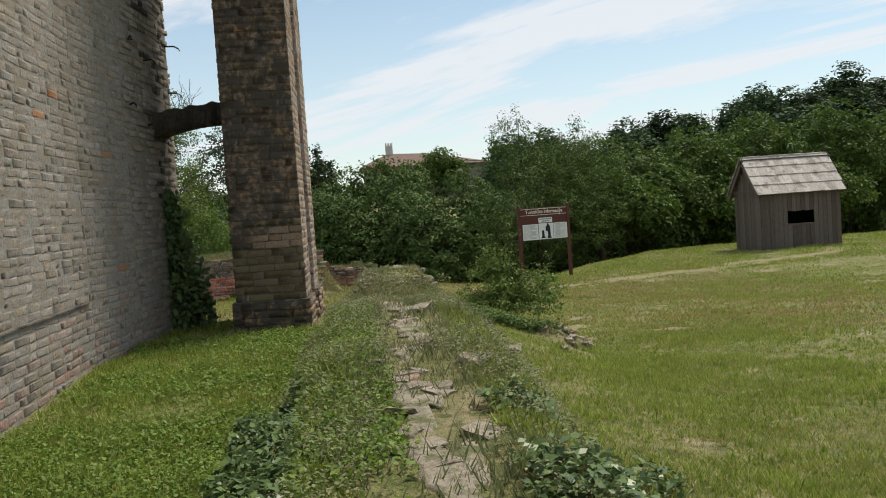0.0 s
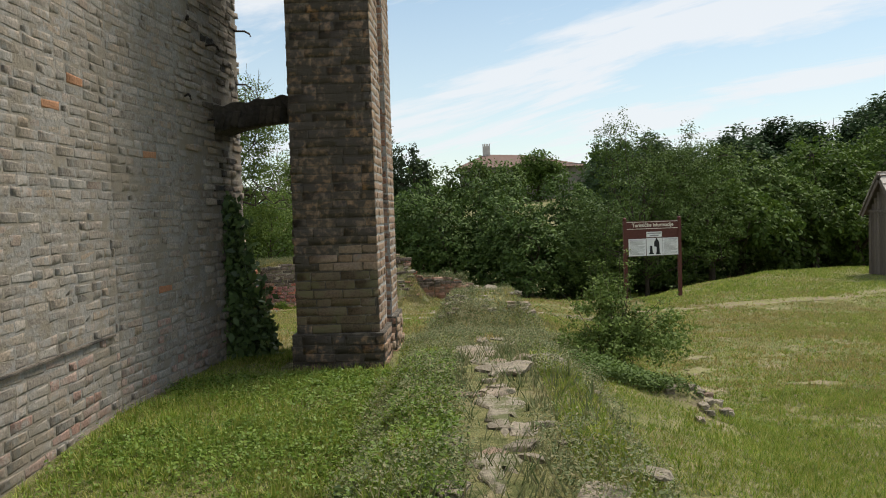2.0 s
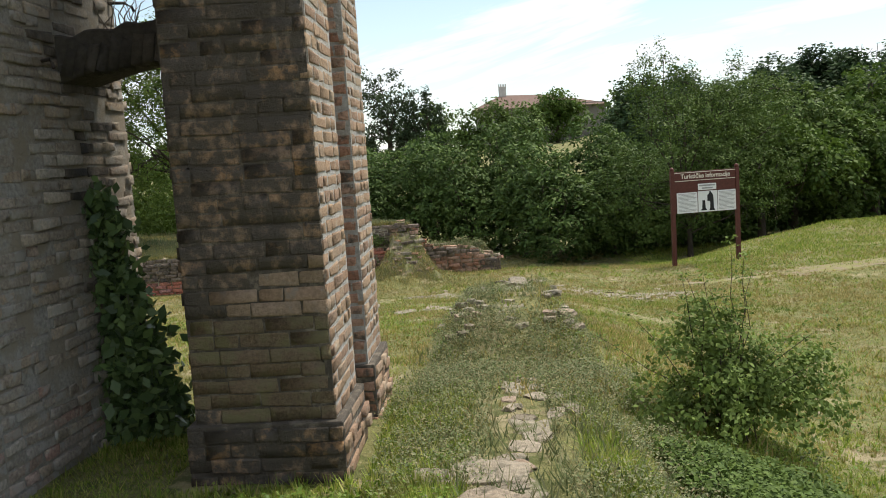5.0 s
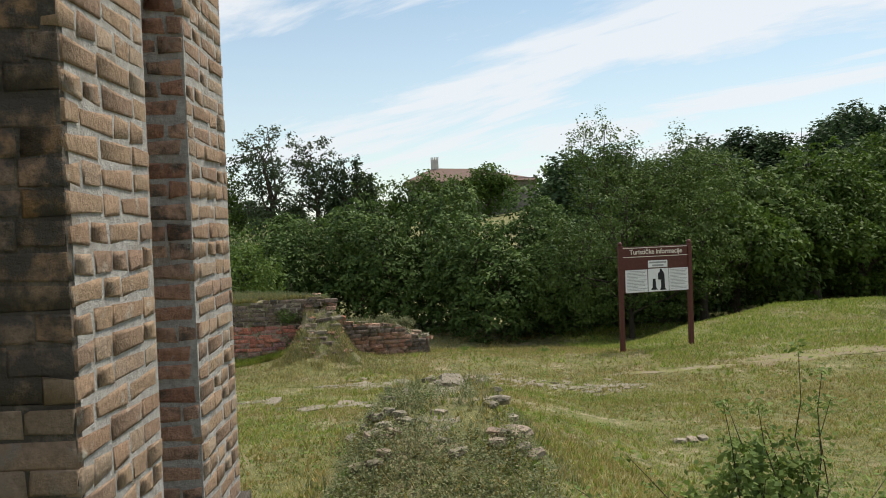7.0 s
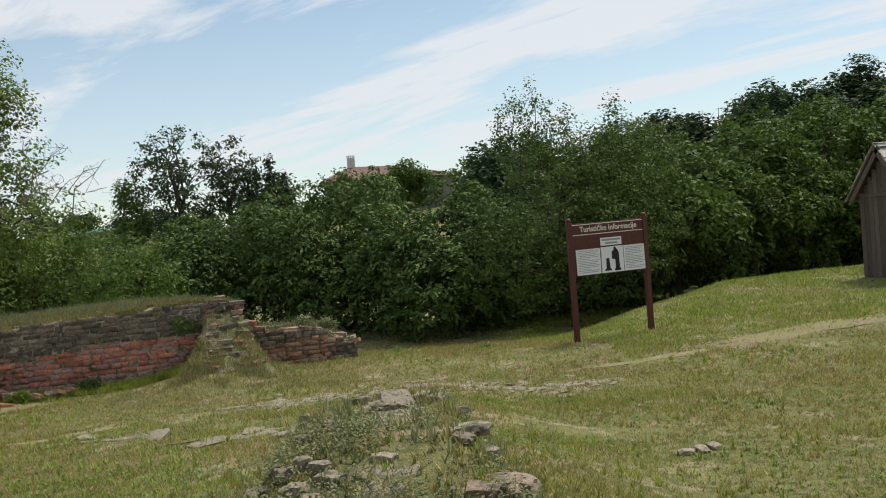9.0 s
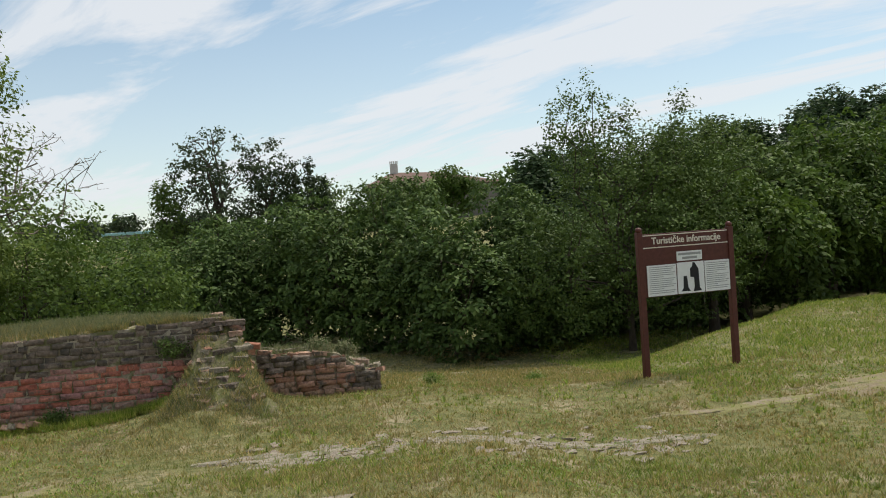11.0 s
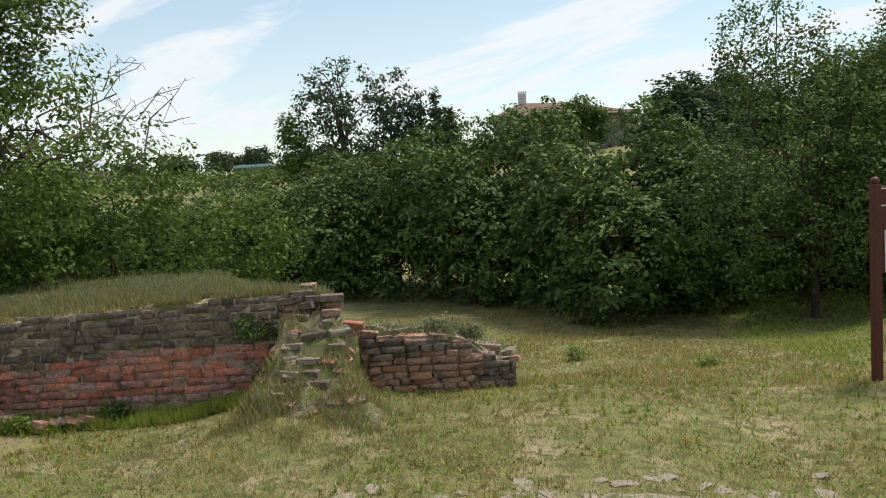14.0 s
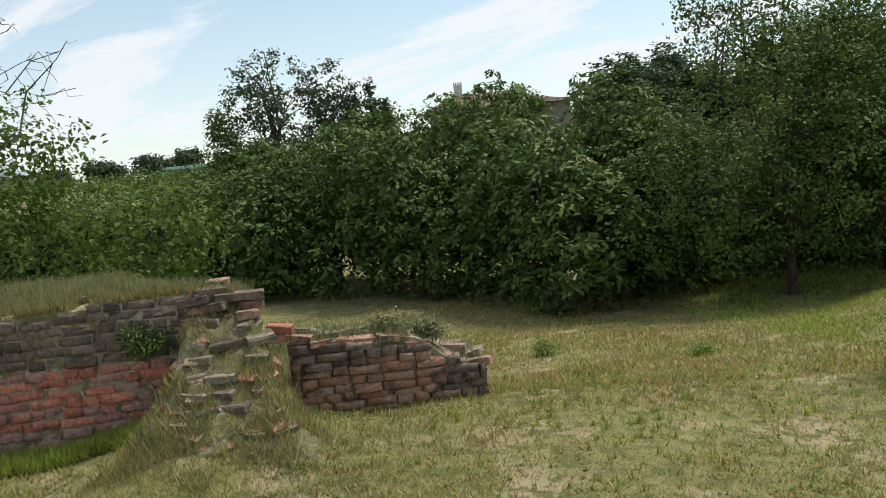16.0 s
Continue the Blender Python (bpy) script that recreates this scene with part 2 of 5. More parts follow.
M_white = material("white_panel", [(0.72, 0.72, 0.72)], 0.5, 8.0, 0.05, bump=0)
M_print = material("black_print", [(0.012, 0.012, 0.014)], 0.5, 8.0, 0.1, bump=0)
M_greyprint = material("grey_print", [(0.3, 0.3, 0.3)], 0.5, 8.0, 0.1, bump=0)
M_letters = material("cream_letters", [(0.7, 0.64, 0.55)], 0.5, 8.0, 0.05, bump=0)
M_iron = material("rusty_iron", [(0.04, 0.03, 0.025)], 0.7, 40.0, 0.4, bump=0.3)
M_hole = material("dark_inside", [(0.02, 0.018, 0.016)], 0.95, 10.0, 0.2, bump=0)
M_ivy = material("dark_ivy_leaves", [(0.05, 0.085, 0.03), (0.08, 0.13, 0.045), (0.12, 0.18, 0.06), (0.17, 0.24, 0.08)], 0.36, 6.0, 0.2, bump=0, through_light=0.2)


def leaf_material(name, colours, clear=0.32):
    return material(name, colours, 0.62, 0.6, 0.3, bump=0, through_light=clear, shine=0.16)


M_hedge = leaf_material("hedge_leaves", [(0.045, 0.075, 0.02), (0.062, 0.108, 0.026), (0.086, 0.138, 0.034), (0.12, 0.172, 0.045)], 0.2)
M_rose = leaf_material("rose_bush_leaves", [(0.09, 0.138, 0.03), (0.138, 0.204, 0.048), (0.204, 0.276, 0.072)], 0.3)
M_bright = leaf_material("bright_tree_leaves", [(0.047, 0.085, 0.015), (0.073, 0.122, 0.02), (0.104, 0.157, 0.029)])
M_cherry = leaf_material("olive_tree_leaves", [(0.056, 0.09, 0.02), (0.084, 0.132, 0.03), (0.118, 0.17, 0.04)], 0.22)
M_forest = leaf_material("forest_leaves", [(0.03, 0.055, 0.022), (0.045, 0.078, 0.03), (0.062, 0.1, 0.038)], 0.25)
M_far = leaf_material("far_tree_leaves", [(0.037, 0.056, 0.027), (0.053, 0.077, 0.037), (0.073, 0.1, 0.045)], 0.25)
M_locust = leaf_material("locust_leaves", [(0.076, 0.12, 0.026), (0.122, 0.176, 0.038), (0.167, 0.218, 0.049)], 0.3)
M_elder = leaf_material("elder_leaves", [(0.06, 0.1, 0.018), (0.085, 0.135, 0.026), (0.115, 0.165, 0.034)], 0.35)
M_rooftile = material("red_brown_roof", [(0.15, 0.095, 0.078)], 0.85, 2.0, 0.2, bump=0)
M_plaster = material("grey_plaster", [(0.22, 0.2, 0.18)], 0.9, 2.0, 0.15, bump=0)
M_chimney = material("pale_chimney_plaster", [(0.5, 0.47, 0.43)], 0.9, 2.0, 0.15, bump=0)
M_dome = material("pale_blue_metal_dome", [(0.42, 0.47, 0.52)], 0.5, 2.0, 0.1, bump=0)
M_glassroof = material("turquoise_sheet_roof", [(0.3, 0.5, 0.52)], 0.5, 2.0, 0.1, bump=0)


# ---- building helpers ----
def part(name, data, mat, parent=None, label="", smooth=False):
    """Links a bmesh or mesh as one mesh object under a thing."""
    if isinstance(data, bmesh.types.BMesh):
        me = bpy.data.meshes.new(name)
        data.to_mesh(me)
        data.free()
    else:
        me = data
    if mat and not me.materials:
        me.materials.append(mat)
    if smooth:
        me.polygons.foreach_set("use_smooth", np.ones(len(me.polygons), bool))
    ob = new(name, me)
    ob.parent = parent
    return tagged(ob, label)


def thing(name, label, category, at=(0, 0, 0), turn=0, group="", kind=""):
    ob = new(name)
    ob.empty_display_size = 0.2
    ob.matrix_basis = pose(*at, 0, 0, turn)
    return tagged(ob, label, category, group, kind)


def np_mesh(name, verts, faces):
    me = bpy.data.meshes.new(name)
    verts, faces = np.asarray(verts, np.float32), np.asarray(faces, np.int32)
    n, k = faces.shape
    me.vertices.add(len(verts))
    me.vertices.foreach_set("co", verts.ravel())
    me.loops.add(n * k)
    me.loops.foreach_set("vertex_index", faces.ravel())
    me.polygons.add(n)
    me.polygons.foreach_set("loop_start", np.arange(0, n * k, k, dtype=np.int32))
    me.update(calc_edges=True)
    me.validate()
    return me


def bm_box(bm, x0, x1, y0, y1, z0, z1, bevel=0.0):
    made = bmesh.ops.create_cube(bm, size=1.0)["verts"]
    for v in made:
        v.co = Vector((x0 + (v.co.x + 0.5) * (x1 - x0), y0 + (v.co.y + 0.5) * (y1 - y0), z0 + (v.co.z + 0.5) * (z1 - z0)))
    if bevel:
        edges = list({e for v in made for e in v.link_edges})
        bmesh.ops.bevel(bm, geom=edges, offset=bevel, segments=2, affect="EDGES", profile=0.6)
    return bm


def box(x0, x1, y0, y1, z0, z1, bevel=0.0):
    return bm_box(bmesh.new(), x0, x1, y0, y1, z0, z1, bevel)


def vnoise(x, y, seed=0):
    """Smooth value noise over the plane, about 0 to 1."""
    x, y = np.asarray(x, float), np.asarray(y, float)
    xi, yi = np.floor(x).astype(np.int64), np.floor(y).astype(np.int64)
    fx, fy = x - xi, y - yi
    fx, fy = fx * fx * (3 - 2 * fx), fy * fy * (3 - 2 * fy)

    def h(a, b):
        n = (a * 374761393 + b * 668265263 + seed * 982451653) & 0x7FFFFFFF
        n = ((n ^ (n >> 13)) * 1274126177) & 0x7FFFFFFF
        return ((n ^ (n >> 16)) & 0xFFFF) / 65535.0

    a = h(xi, yi) * (1 - fx) + h(xi + 1, yi) * fx
    b = h(xi, yi + 1) * (1 - fx) + h(xi + 1, yi + 1) * fx
    return a * (1 - fy) + b * fy


def smooth(a, b, v):
    t = np.clip((np.asarray(v, float) - a) / (b - a), 0, 1)
    return t * t * (3 - 2 * t)


# ---- the lie of the land ----
def ridge_x(y):
    """Middle line of the buried wall that the path follows."""
    return 0.15 + 0.045 * np.clip(y, -20, 18)


def ground_z(x, y):
    x, y = np.asarray(x, float), np.asarray(y, float)
    near = np.interp(y, [-30, 5.5, 9, 11, 14, 18, 20.5, 24, 27, 32, 45, 150, 400], [0.1, 0.1, 0.2, 0.16, 0.0, -0.42, -0.62, -0.72, -1.4, -1.9, -2.0, 3.0, 5.0])
    lawn = np.interp(y, [-30, 3, 10, 17, 21.5, 24, 27, 32, 45, 150, 400], [0.2, -0.1, -0.45, -0.76, -0.92, -0.86, -1.35, -1.9, -2.0, 3.0, 5.0])
    z = near + (lawn - near) * smooth(0.9, 2.9, x - 0.04 * y)
    top = np.interp(y, [-6, 0, 2.5, 4.9, 7.5, 9.7, 12.2, 12.9, 14, 15.2, 16.2], [0.2, 0.32, 0.48, 0.6, 0.58, 0.34, 0.14, 0.36, 0.46, 0.36, -6])
    half = np.interp(y, [0, 9, 12, 13, 15, 16], [0.62, 0.6, 0.5, 0.6, 0.45, 0.2])
    across = np.abs(x - ridge_x(y)) + 0.16 * (vnoise(x * 2.3, y * 2.3, 5) - 0.5)
    z = z + np.maximum(top - z, 0) * (1 - smooth(half * 0.8, half * 1.25 + 0.12, across))
    far = 24.6 + np.clip((x - 5.5) * 0.9, 0, 5.5)
    hill = smooth(4.5, 8.5, x) * smooth(20, 25, y) * (1 - smooth(far, far + 4.5, y))
    z = np.where(hill > 0, z + np.maximum(-0.86 + 0.02 * np.clip(x - 8, 0, 8) - z, 0) * hill, z)
    bank = smooth(-1.6, -3.2, x) * smooth(23.6, 24.6, y) * (1 - smooth(27.5, 33, y))
    z = z + np.maximum(0.3 - z, 0) * bank
    slope = smooth(0.5, -1.5, x) * smooth(23.9, 24.6, y) * (1 - smooth(26, 30, y))
    z = z + np.maximum(0.1 - z, 0) * slope * 0.6
    z = z + 0.3 * np.exp(-((x + 0.85) ** 2 / 0.9 + (y - 23.0) ** 2 / 0.8)) * (y < 23.6)
    z = z + 0.16 * np.exp(-((x - 2.36) ** 2 / 0.12 + (y - 8.97) ** 2 / 0.09))
    rise = smooth(14, 60, x) * smooth(40, 85, y) * 7.5
    return z + rise + 0.05 * (vnoise(x * 0.8, y * 0.8, 1) - 0.5) * smooth(60, 20, y) + 0.035 * (vnoise(x * 3.1, y * 3.1, 2) - 0.5) * smooth(50, 20, y)


def steps(lo, hi, fine_lo, fine_hi, fine):
    inner = np.arange(fine_lo, fine_hi + 1e-6, fine)
    def outward(a, b):
        out, s, v = [], fine, a
        while abs(v - a) < abs(b - a):
            s *= 1.28
            v += s * (1 if b > a else -1)
            out.append(v)
        return out
    return np.array(sorted(outward(fine_lo, lo)) + list(inner) + outward(fine_hi, hi))


gx, gy = steps(-900, 900, -7, 14, 0.16), steps(-500, 1500, -1, 34, 0.16)
GX, GY = np.meshgrid(gx, gy)
GZ = ground_z(GX, GY)
nx, ny = len(gx), len(gy)
idx = np.arange(nx * ny).reshape(ny, nx)
quads = np.stack([idx[:-1, :-1], idx[:-1, 1:], idx[1:, 1:], idx[1:, :-1]], -1).reshape(-1, 4)
ground = part("ground", np_mesh("ground", np.stack([GX, GY, GZ], -1).reshape(-1, 3), quads), M_ground, smooth=True)
tagged(ground, "sun-dried summer lawn over uneven soil and buried walls", "ground", kind="structure")


# ---- foliage ----
def leaves(rng, centres, outward, per, spread, size, flat=0.5):
    """Small folded leaves scattered about clump centres."""
    n = len(centres) * per
    at = np.repeat(centres, per, 0) + rng.normal(0, 1, (n, 3)) * np.array([spread, spread, spread * 0.7])
    nrm = np.repeat(outward, per, 0) * 0.7 + rng.normal(0, 0.6, (n, 3)) + np.array([0, 0, flat])
    nrm /= np.linalg.norm(nrm, axis=1)[:, None]
    along = np.cross(nrm, rng.normal(0, 1, (n, 3)))
    along /= np.linalg.norm(along, axis=1)[:, None]
    side = np.cross(nrm, along)
    s = size * rng.uniform(0.6, 1.3, (n, 1))
    v = np.stack([at - along * s * 0.5, at + side * s * 0.3 + nrm * s * 0.08, at + along * s * 0.55, at - side * s * 0.3 + nrm * s * 0.08], 1)
    return v.reshape(-1, 3), np.arange(n * 4).reshape(n, 4)


def sprays(rng, centres, outward, per, reach, size):
    """Broad leaves held out flat round the ends of drooping twigs."""
    n = len(centres) * per
    a, q = rng.uniform(0, 2 * math.pi, n), rng.random(n) ** 0.6
    tilt = np.repeat(outward * 0.6 + rng.normal(0, 0.3, outward.shape) + np.array([0, 0, 0.95]), per, 0)
    tilt /= np.linalg.norm(tilt, axis=1)[:, None]
    e1 = np.cross(tilt, np.array([0.31, 0.95, 0.05]))
    e1 /= np.linalg.norm(e1, axis=1)[:, None]
    e2 = np.cross(tilt, e1)
    way = e1 * np.cos(a)[:, None] + e2 * np.sin(a)[:, None]
    at = np.repeat(centres, per, 0) + way * (q * reach)[:, None] - tilt * (q ** 2 * reach * 0.45)[:, None] + rng.normal(0, reach * 0.12, (n, 3))
    along = way * 0.9 - tilt * 0.35 + rng.normal(0, 0.35, (n, 3))
    along /= np.linalg.norm(along, axis=1)[:, None]
    nrm = tilt + rng.normal(0, 0.42, (n, 3))
    side = np.cross(nrm, along)
    side /= np.linalg.norm(side, axis=1)[:, None]
    up = np.cross(along, side)
    s = size * rng.uniform(0.65, 1.3, (n, 1))
    v = np.stack([at - along * s * 0.5, at + side * s * 0.27 + up * s * 0.07, at + along * s * 0.55, at - side * s * 0.27 + up * s * 0.07], 1)
    return v.reshape(-1, 3), np.arange(n * 4).reshape(n, 4)


def blob_clumps(rng, blobs, count, inner=0.55):
    """Clump centres in the outer part of overlapping rounded masses."""
    b = np.array(blobs, float)
    weight = (b[:, 3] * b[:, 4] + b[:, 4] * b[:, 5] + b[:, 3] * b[:, 5])
    pick = rng.choice(len(b), count, p=weight / weight.sum())
    d = rng.normal(0, 1, (count, 3))
    d /= np.linalg.norm(d, axis=1)[:, None]
    r = inner + (1.08 - inner) * rng.random(count) ** 0.6
    return b[pick, :3] + d * b[pick, 3:] * r[:, None], d


def tube(verts, faces, pts, radii, sides=6):
    base = len(verts)
    pts = [Vector(p) for p in pts]
    for i, p in enumerate(pts):
        way = (pts[min(i + 1, len(pts) - 1)] - pts[max(i - 1, 0)]).normalized()
        a = way.orthogonal().normalized()
        b = way.cross(a)
        for k in range(sides):
            ang = 2 * math.pi * k / sides
            verts.append(tuple(p + (a * math.cos(ang) + b * math.sin(ang)) * radii[i]))
    for i in range(len(pts) - 1):
        for k in range(sides):
            k2 = (k + 1) % sides
            faces.append((base + i * sides + k, base + i * sides + k2, base + (i + 1) * sides + k2, base + (i + 1) * sides + k))


def bent(rng, a, b, wob=0.12, n=5):
    a, b = np.array(a, float), np.array(b, float)
    length = np.linalg.norm(b - a)
    out = []
    for i in range(n + 1):
        t = i / n
        out.append(tuple(a + (b - a) * t + rng.normal(0, wob * length * math.sin(math.pi * t) * 0.5, 3) + np.array([0, 0, 0.1 * length * math.sin(math.pi * t)])))
    return out


def tree(name, label, category, at, blobs, clumps, per, spread, size, mat, seed, fork=1.5, trunk=0.12, limbs=7, inner=0.5, flat=0.5, turn=0, group="", reach=0.0):
    rng = np.random.default_rng(seed)
    root = thing(name, label, category, at, turn, group)
    v, f = [], []
    lean = rng.normal(0, 0.05, 2)
    tube(v, f, [(0, 0, -0.3), (lean[0] * 0.3, lean[1] * 0.3, fork * 0.4), (lean[0], lean[1], fork)], [trunk * 1.35, trunk, trunk * 0.85], 9)
    part("trunk", np_mesh("trunk", v, f), M_bark, root, smooth=True)
    b = np.array(blobs, float)
    for i in range(limbs):
        pick = b[i % len(b)]
        tip = pick[:3] + rng.normal(0, 0.45, 3) * pick[3:]
        v, f = [], []
        path = bent(rng, (lean[0], lean[1], fork * rng.uniform(0.75, 1.0)), tip, 0.16)
        tube(v, f, path, np.linspace(trunk * 0.45, trunk * 0.07, len(path)), 6)
        for _ in range(5):
            j = rng.integers(2, len(path))
            end = np.array(path[j]) + rng.normal(0, 0.4, 3) * pick[3:]
            sub = bent(rng, path[j], end, 0.15, 4)
            tube(v, f, sub, np.linspace(trunk * 0.2, trunk * 0.04, len(sub)), 4)
        part("limb", np_mesh("limb", v, f), M_bark, root, smooth=True)
    c, d = blob_clumps(rng, blobs, clumps, inner)
    keep = c[:, 2] > 0.05
    lv, lf = sprays(rng, c[keep], d[keep], per, reach, size) if reach else leaves(rng, c[keep], d[keep], per, spread, size, flat)
    part("crown", np_mesh("crown", lv, lf), mat, root)
    return root


# ---- brickwork ----
def brick_shape(name, length, depth, height, seed, dip=0.005, wear=0.0026):
    """One worn brick, its face towards -y, its middle at the origin of the face's plane."""
    rng = np.random.default_rng(seed)
    w, h, e = length / 2, height / 2, 0.011 if dip > 0.005 else 0.006
    ring = lambda a, b, y: [(-a, y, -b), (a, y, -b), (a, y, b), (-a, y, b)]
    v = np.array(ring(w, h, depth) + ring(w, h, dip) + ring(w - e, h - e, 0.0), float)
    v[4:] += rng.normal(0, wear, (8, 3)) * (1, 0.05 if dip < 0.001 else 0.15, 1) if dip < 0.003 else v[4:] * 0 + rng.normal(0, wear, (8, 3)) * (1, 0.6, 1)
    f = [(0, 1, 5, 4), (1, 2, 6, 5), (2, 3, 7, 6), (3, 0, 4, 7), (4, 5, 9, 8), (5, 6, 10, 9), (6, 7, 11, 10), (7, 4, 8, 11), (8, 9, 10, 11)]
    return v, np.array(f)


STRETCHERS = [brick_shape("brick", 0.268, 0.11, 0.074, i, 0.008, 0.009) for i in range(5)]
HEADERS = [brick_shape("brick", 0.128, 0.11, 0.074, 20 + i, 0.008, 0.009) for i in range(4)]
FLAT_S = [brick_shape("brick", 0.274, 0.11, 0.073, 40 + i, 0.0015, 0.005) for i in range(5)]
FLAT_H = [brick_shape("brick", 0.132, 0.11, 0.073, 60 + i, 0.0015, 0.005) for i in range(4)]
THIN_S = [brick_shape("brick", 0.262, 0.11, 0.06, 80 + i, 0.0008, 0.006) for i in range(5)]
THIN_H = [brick_shape("brick", 0.125, 0.11, 0.059, 90 + i, 0.0008, 0.006) for i in range(4)]
KINDS = {"s": STRETCHERS, "h": HEADERS, "S": FLAT_S, "H": FLAT_H, "st": THIN_S, "ht": THIN_H}
brick_meshes = {}


def brick_mesh(kind, i, mat):
    key = (kind, i, mat.name)
    if key not in brick_meshes:
        v, f = KINDS[kind][i]
        me = np_mesh("brick", v, f)
        me.materials.append(mat)
        brick_meshes[key] = me
    return brick_meshes[key]


def lay(rng, a, b, z0, z1, course=0.09, headers=0.35, ragged=0.008, proud=0.012, miss=0.0, keep=None, least=0.003):
    """Places for bricks on an upright face that runs from a to b, its outside to the right of that way."""
    a, b = np.array(a, float), np.array(b, float)
    way = (b - a) / np.linalg.norm(b - a)
    out, length, row, z = [], np.linalg.norm(b - a), 0, z0
    turn = math.degrees(math.atan2(way[1], way[0]))
    while z < z1 - course * 0.4:
        s = -rng.uniform(0, 0.2)
        sag = rng.normal(0, 0.004)
        while s < length:
            kind = "h" if rng.random() < headers else "s"
            w = 0.143 if kind == "h" else 0.285
            lo, hi = max(s, 0), min(s + w, length)
            if hi - lo > 0.05:
                mid = (lo + hi) / 2
                scale = (hi - lo) / w
                here = a + way * mid
                zz = z + course / 2 + sag + rng.normal(0, ragged * 0.4)
                if rng.random() >= miss and (keep is None or keep(mid, zz)):
                    outward = max(proud + rng.normal(0, ragged), least)
                    nx_, ny_ = way[1], -way[0]
                    out.append((kind, int(rng.integers(0, 4)), here[0] + nx_ * outward, here[1] + ny_ * outward, zz, turn + rng.normal(0, 90 * ragged), rng.normal(0, 110 * ragged), scale))
            s += w
        z += course
        row += 1
    return out


def put_bricks(places, parent, mat, own, rest_name="brickwork", origin=(0, 0, 0), flat=False):
    """The places for which own(...) holds become bricks of their own, the others one joined part."""
    vs, fs, base = [], [], 0
    single = 0
    for kind, i, x, y, z, turn, tip, scale in places:
        kind = kind + "t" if flat == "thin" else kind.upper() if flat else kind
        use = mat(x, y, z) if callable(mat) else mat
        if single < 300 and own(x, y, z):
            ob = new("brick", brick_mesh(kind, i, use))
            ob.matrix_basis = pose(x - origin[0], y - origin[1], z - origin[2], 0, tip, turn) @ Matrix.Diagonal((scale, 1, 1, 1))
            ob.parent = parent
            single += 1
        else:
            v, f = KINDS[kind][i]
            m = np.array(pose(x - origin[0], y - origin[1], z - origin[2], 0, tip, turn))
            vs.append((v * (scale, 1, 1)) @ m[:3, :3].T + m[:3, 3])
            fs.append((f + base, use))
            base += len(v)
    if vs:
        mats = list({u.name: u for _, u in fs}.values())
        me = np_mesh(rest_name, np.concatenate(vs), np.concatenate([f for f, _ in fs]))
        for u in mats:
            me.materials.append(u)
        me.polygons.foreach_set("material_index", np.concatenate([np.full(len(f), mats.index(u), np.int32) for f, u in fs]))
        ob = part(rest_name, me, None, parent)
        tagged(ob, kind="stuff")


# ---- tower wall ----
tower = thing("wall_tower", "tall pale weathered brick tower wall with ragged edge", "wall", kind="structure")
WALL = [(-2.47, -7.0), (-2.42, 8.3), (-2.1, 11.35)]
bm = bmesh.new()
outline = [(-2.47, -7.0), (-2.42, 8.3), (-2.1, 11.35), (-3.4, 12.1), (-5.5, 10.5), (-5.5, -7.0)]
low = [bm.verts.new((x, y, -0.4)) for x, y in outline]
high = [bm.verts.new((x, y, 11.0)) for x, y in outline]
for i in range(len(outline)):
    j = (i + 1) % len(outline)
    bm.faces.new((low[i], low[j], high[j], high[i]))
bm.faces.new(high)
bmesh.ops.subdivide_edges(bm, edges=[e for e in bm.edges if abs(e.verts[0].co.z - e.verts[1].co.z) > 5], cuts=24)
part("mortar_core", bm, M_wallmortar, tower)
rng = np.random.default_rng(11)
places = lay(rng, (-2.4406, 2.0), WALL[1], 0.0, 6.3, ragged=0.0008, proud=0.001, miss=0.03, course=0.074, least=0.0)
bend = (-2.283, 9.6)
places += lay(rng, WALL[1], bend, 0.0, 6.3, ragged=0.0008, proud=0.001, miss=0.03, course=0.074, least=0.0)
places += lay(rng, bend, WALL[2], 0.0, 6.3, ragged=0.008, proud=0.008, miss=0.08, course=0.076, least=-0.01)
places += lay(rng, WALL[2], (-2.7, 11.75), 0.0, 6.3, ragged=0.025, proud=0.015, miss=0.1)
# the course below the dark crack strip stands a little forward
places = [(k, i, x + (0.001 if z < 0.8 and y < 10.2 else 0.0), y, z, t, p, s) for k, i, x, y, z, t, p, s in places]


def tower_skin(x, y, z):
    seep = 10.75 + 0.2 * math.sin(z * 1.1) - 0.13 * z + 0.5 * (float(vnoise(y * 3, z * 1.6, 3)) - 0.5)
    tone = float(vnoise(y * 23 + 0.5, z * 31, 17))
    if seep < y < 11.1 and z > 0.6:
        return M_blackwall if tone < 0.45 else M_wallbrick
    if z < 0.78 + 0.25 * (float(vnoise(y * 2.1, z * 3, 6)) - 0.5):
        return M_wallred if tone > 0.6 else M_wallbrick
    return M_wallorange if tone > 0.95 else M_wallbrick


put_bricks(places, tower, tower_skin, lambda x, y, z: 5.2 < y < 9.2 and 0.25 < z < 1.75, flat="thin")
# thin dark strip stands in for the shade in a crack along the wall
part("drip_edge", box(-2.5, -2.402, 3.0, 8.2, 0.80, 0.818, 0.004), M_blackwall, tower)


def hook(y, z, length, turn):
    root = thing("iron_hook", "short rusty iron bar driven into tower brickwork", "iron bar", (-2.36 + 0.1 * max(0, y - 8.3) - 0.01, y, z), turn, "iron bars in the wall")
    v, f = [], []
    tube(v, f, [(-0.15, 0, 0), (0.02, 0, 0), (length * 0.6, 0, 0.0), (length, 0, -0.03), (length + 0.01, 0, -0.06)], [0.011] * 5, 6)
    part("bar", np_mesh("bar", v, f), M_iron, root, smooth=True)


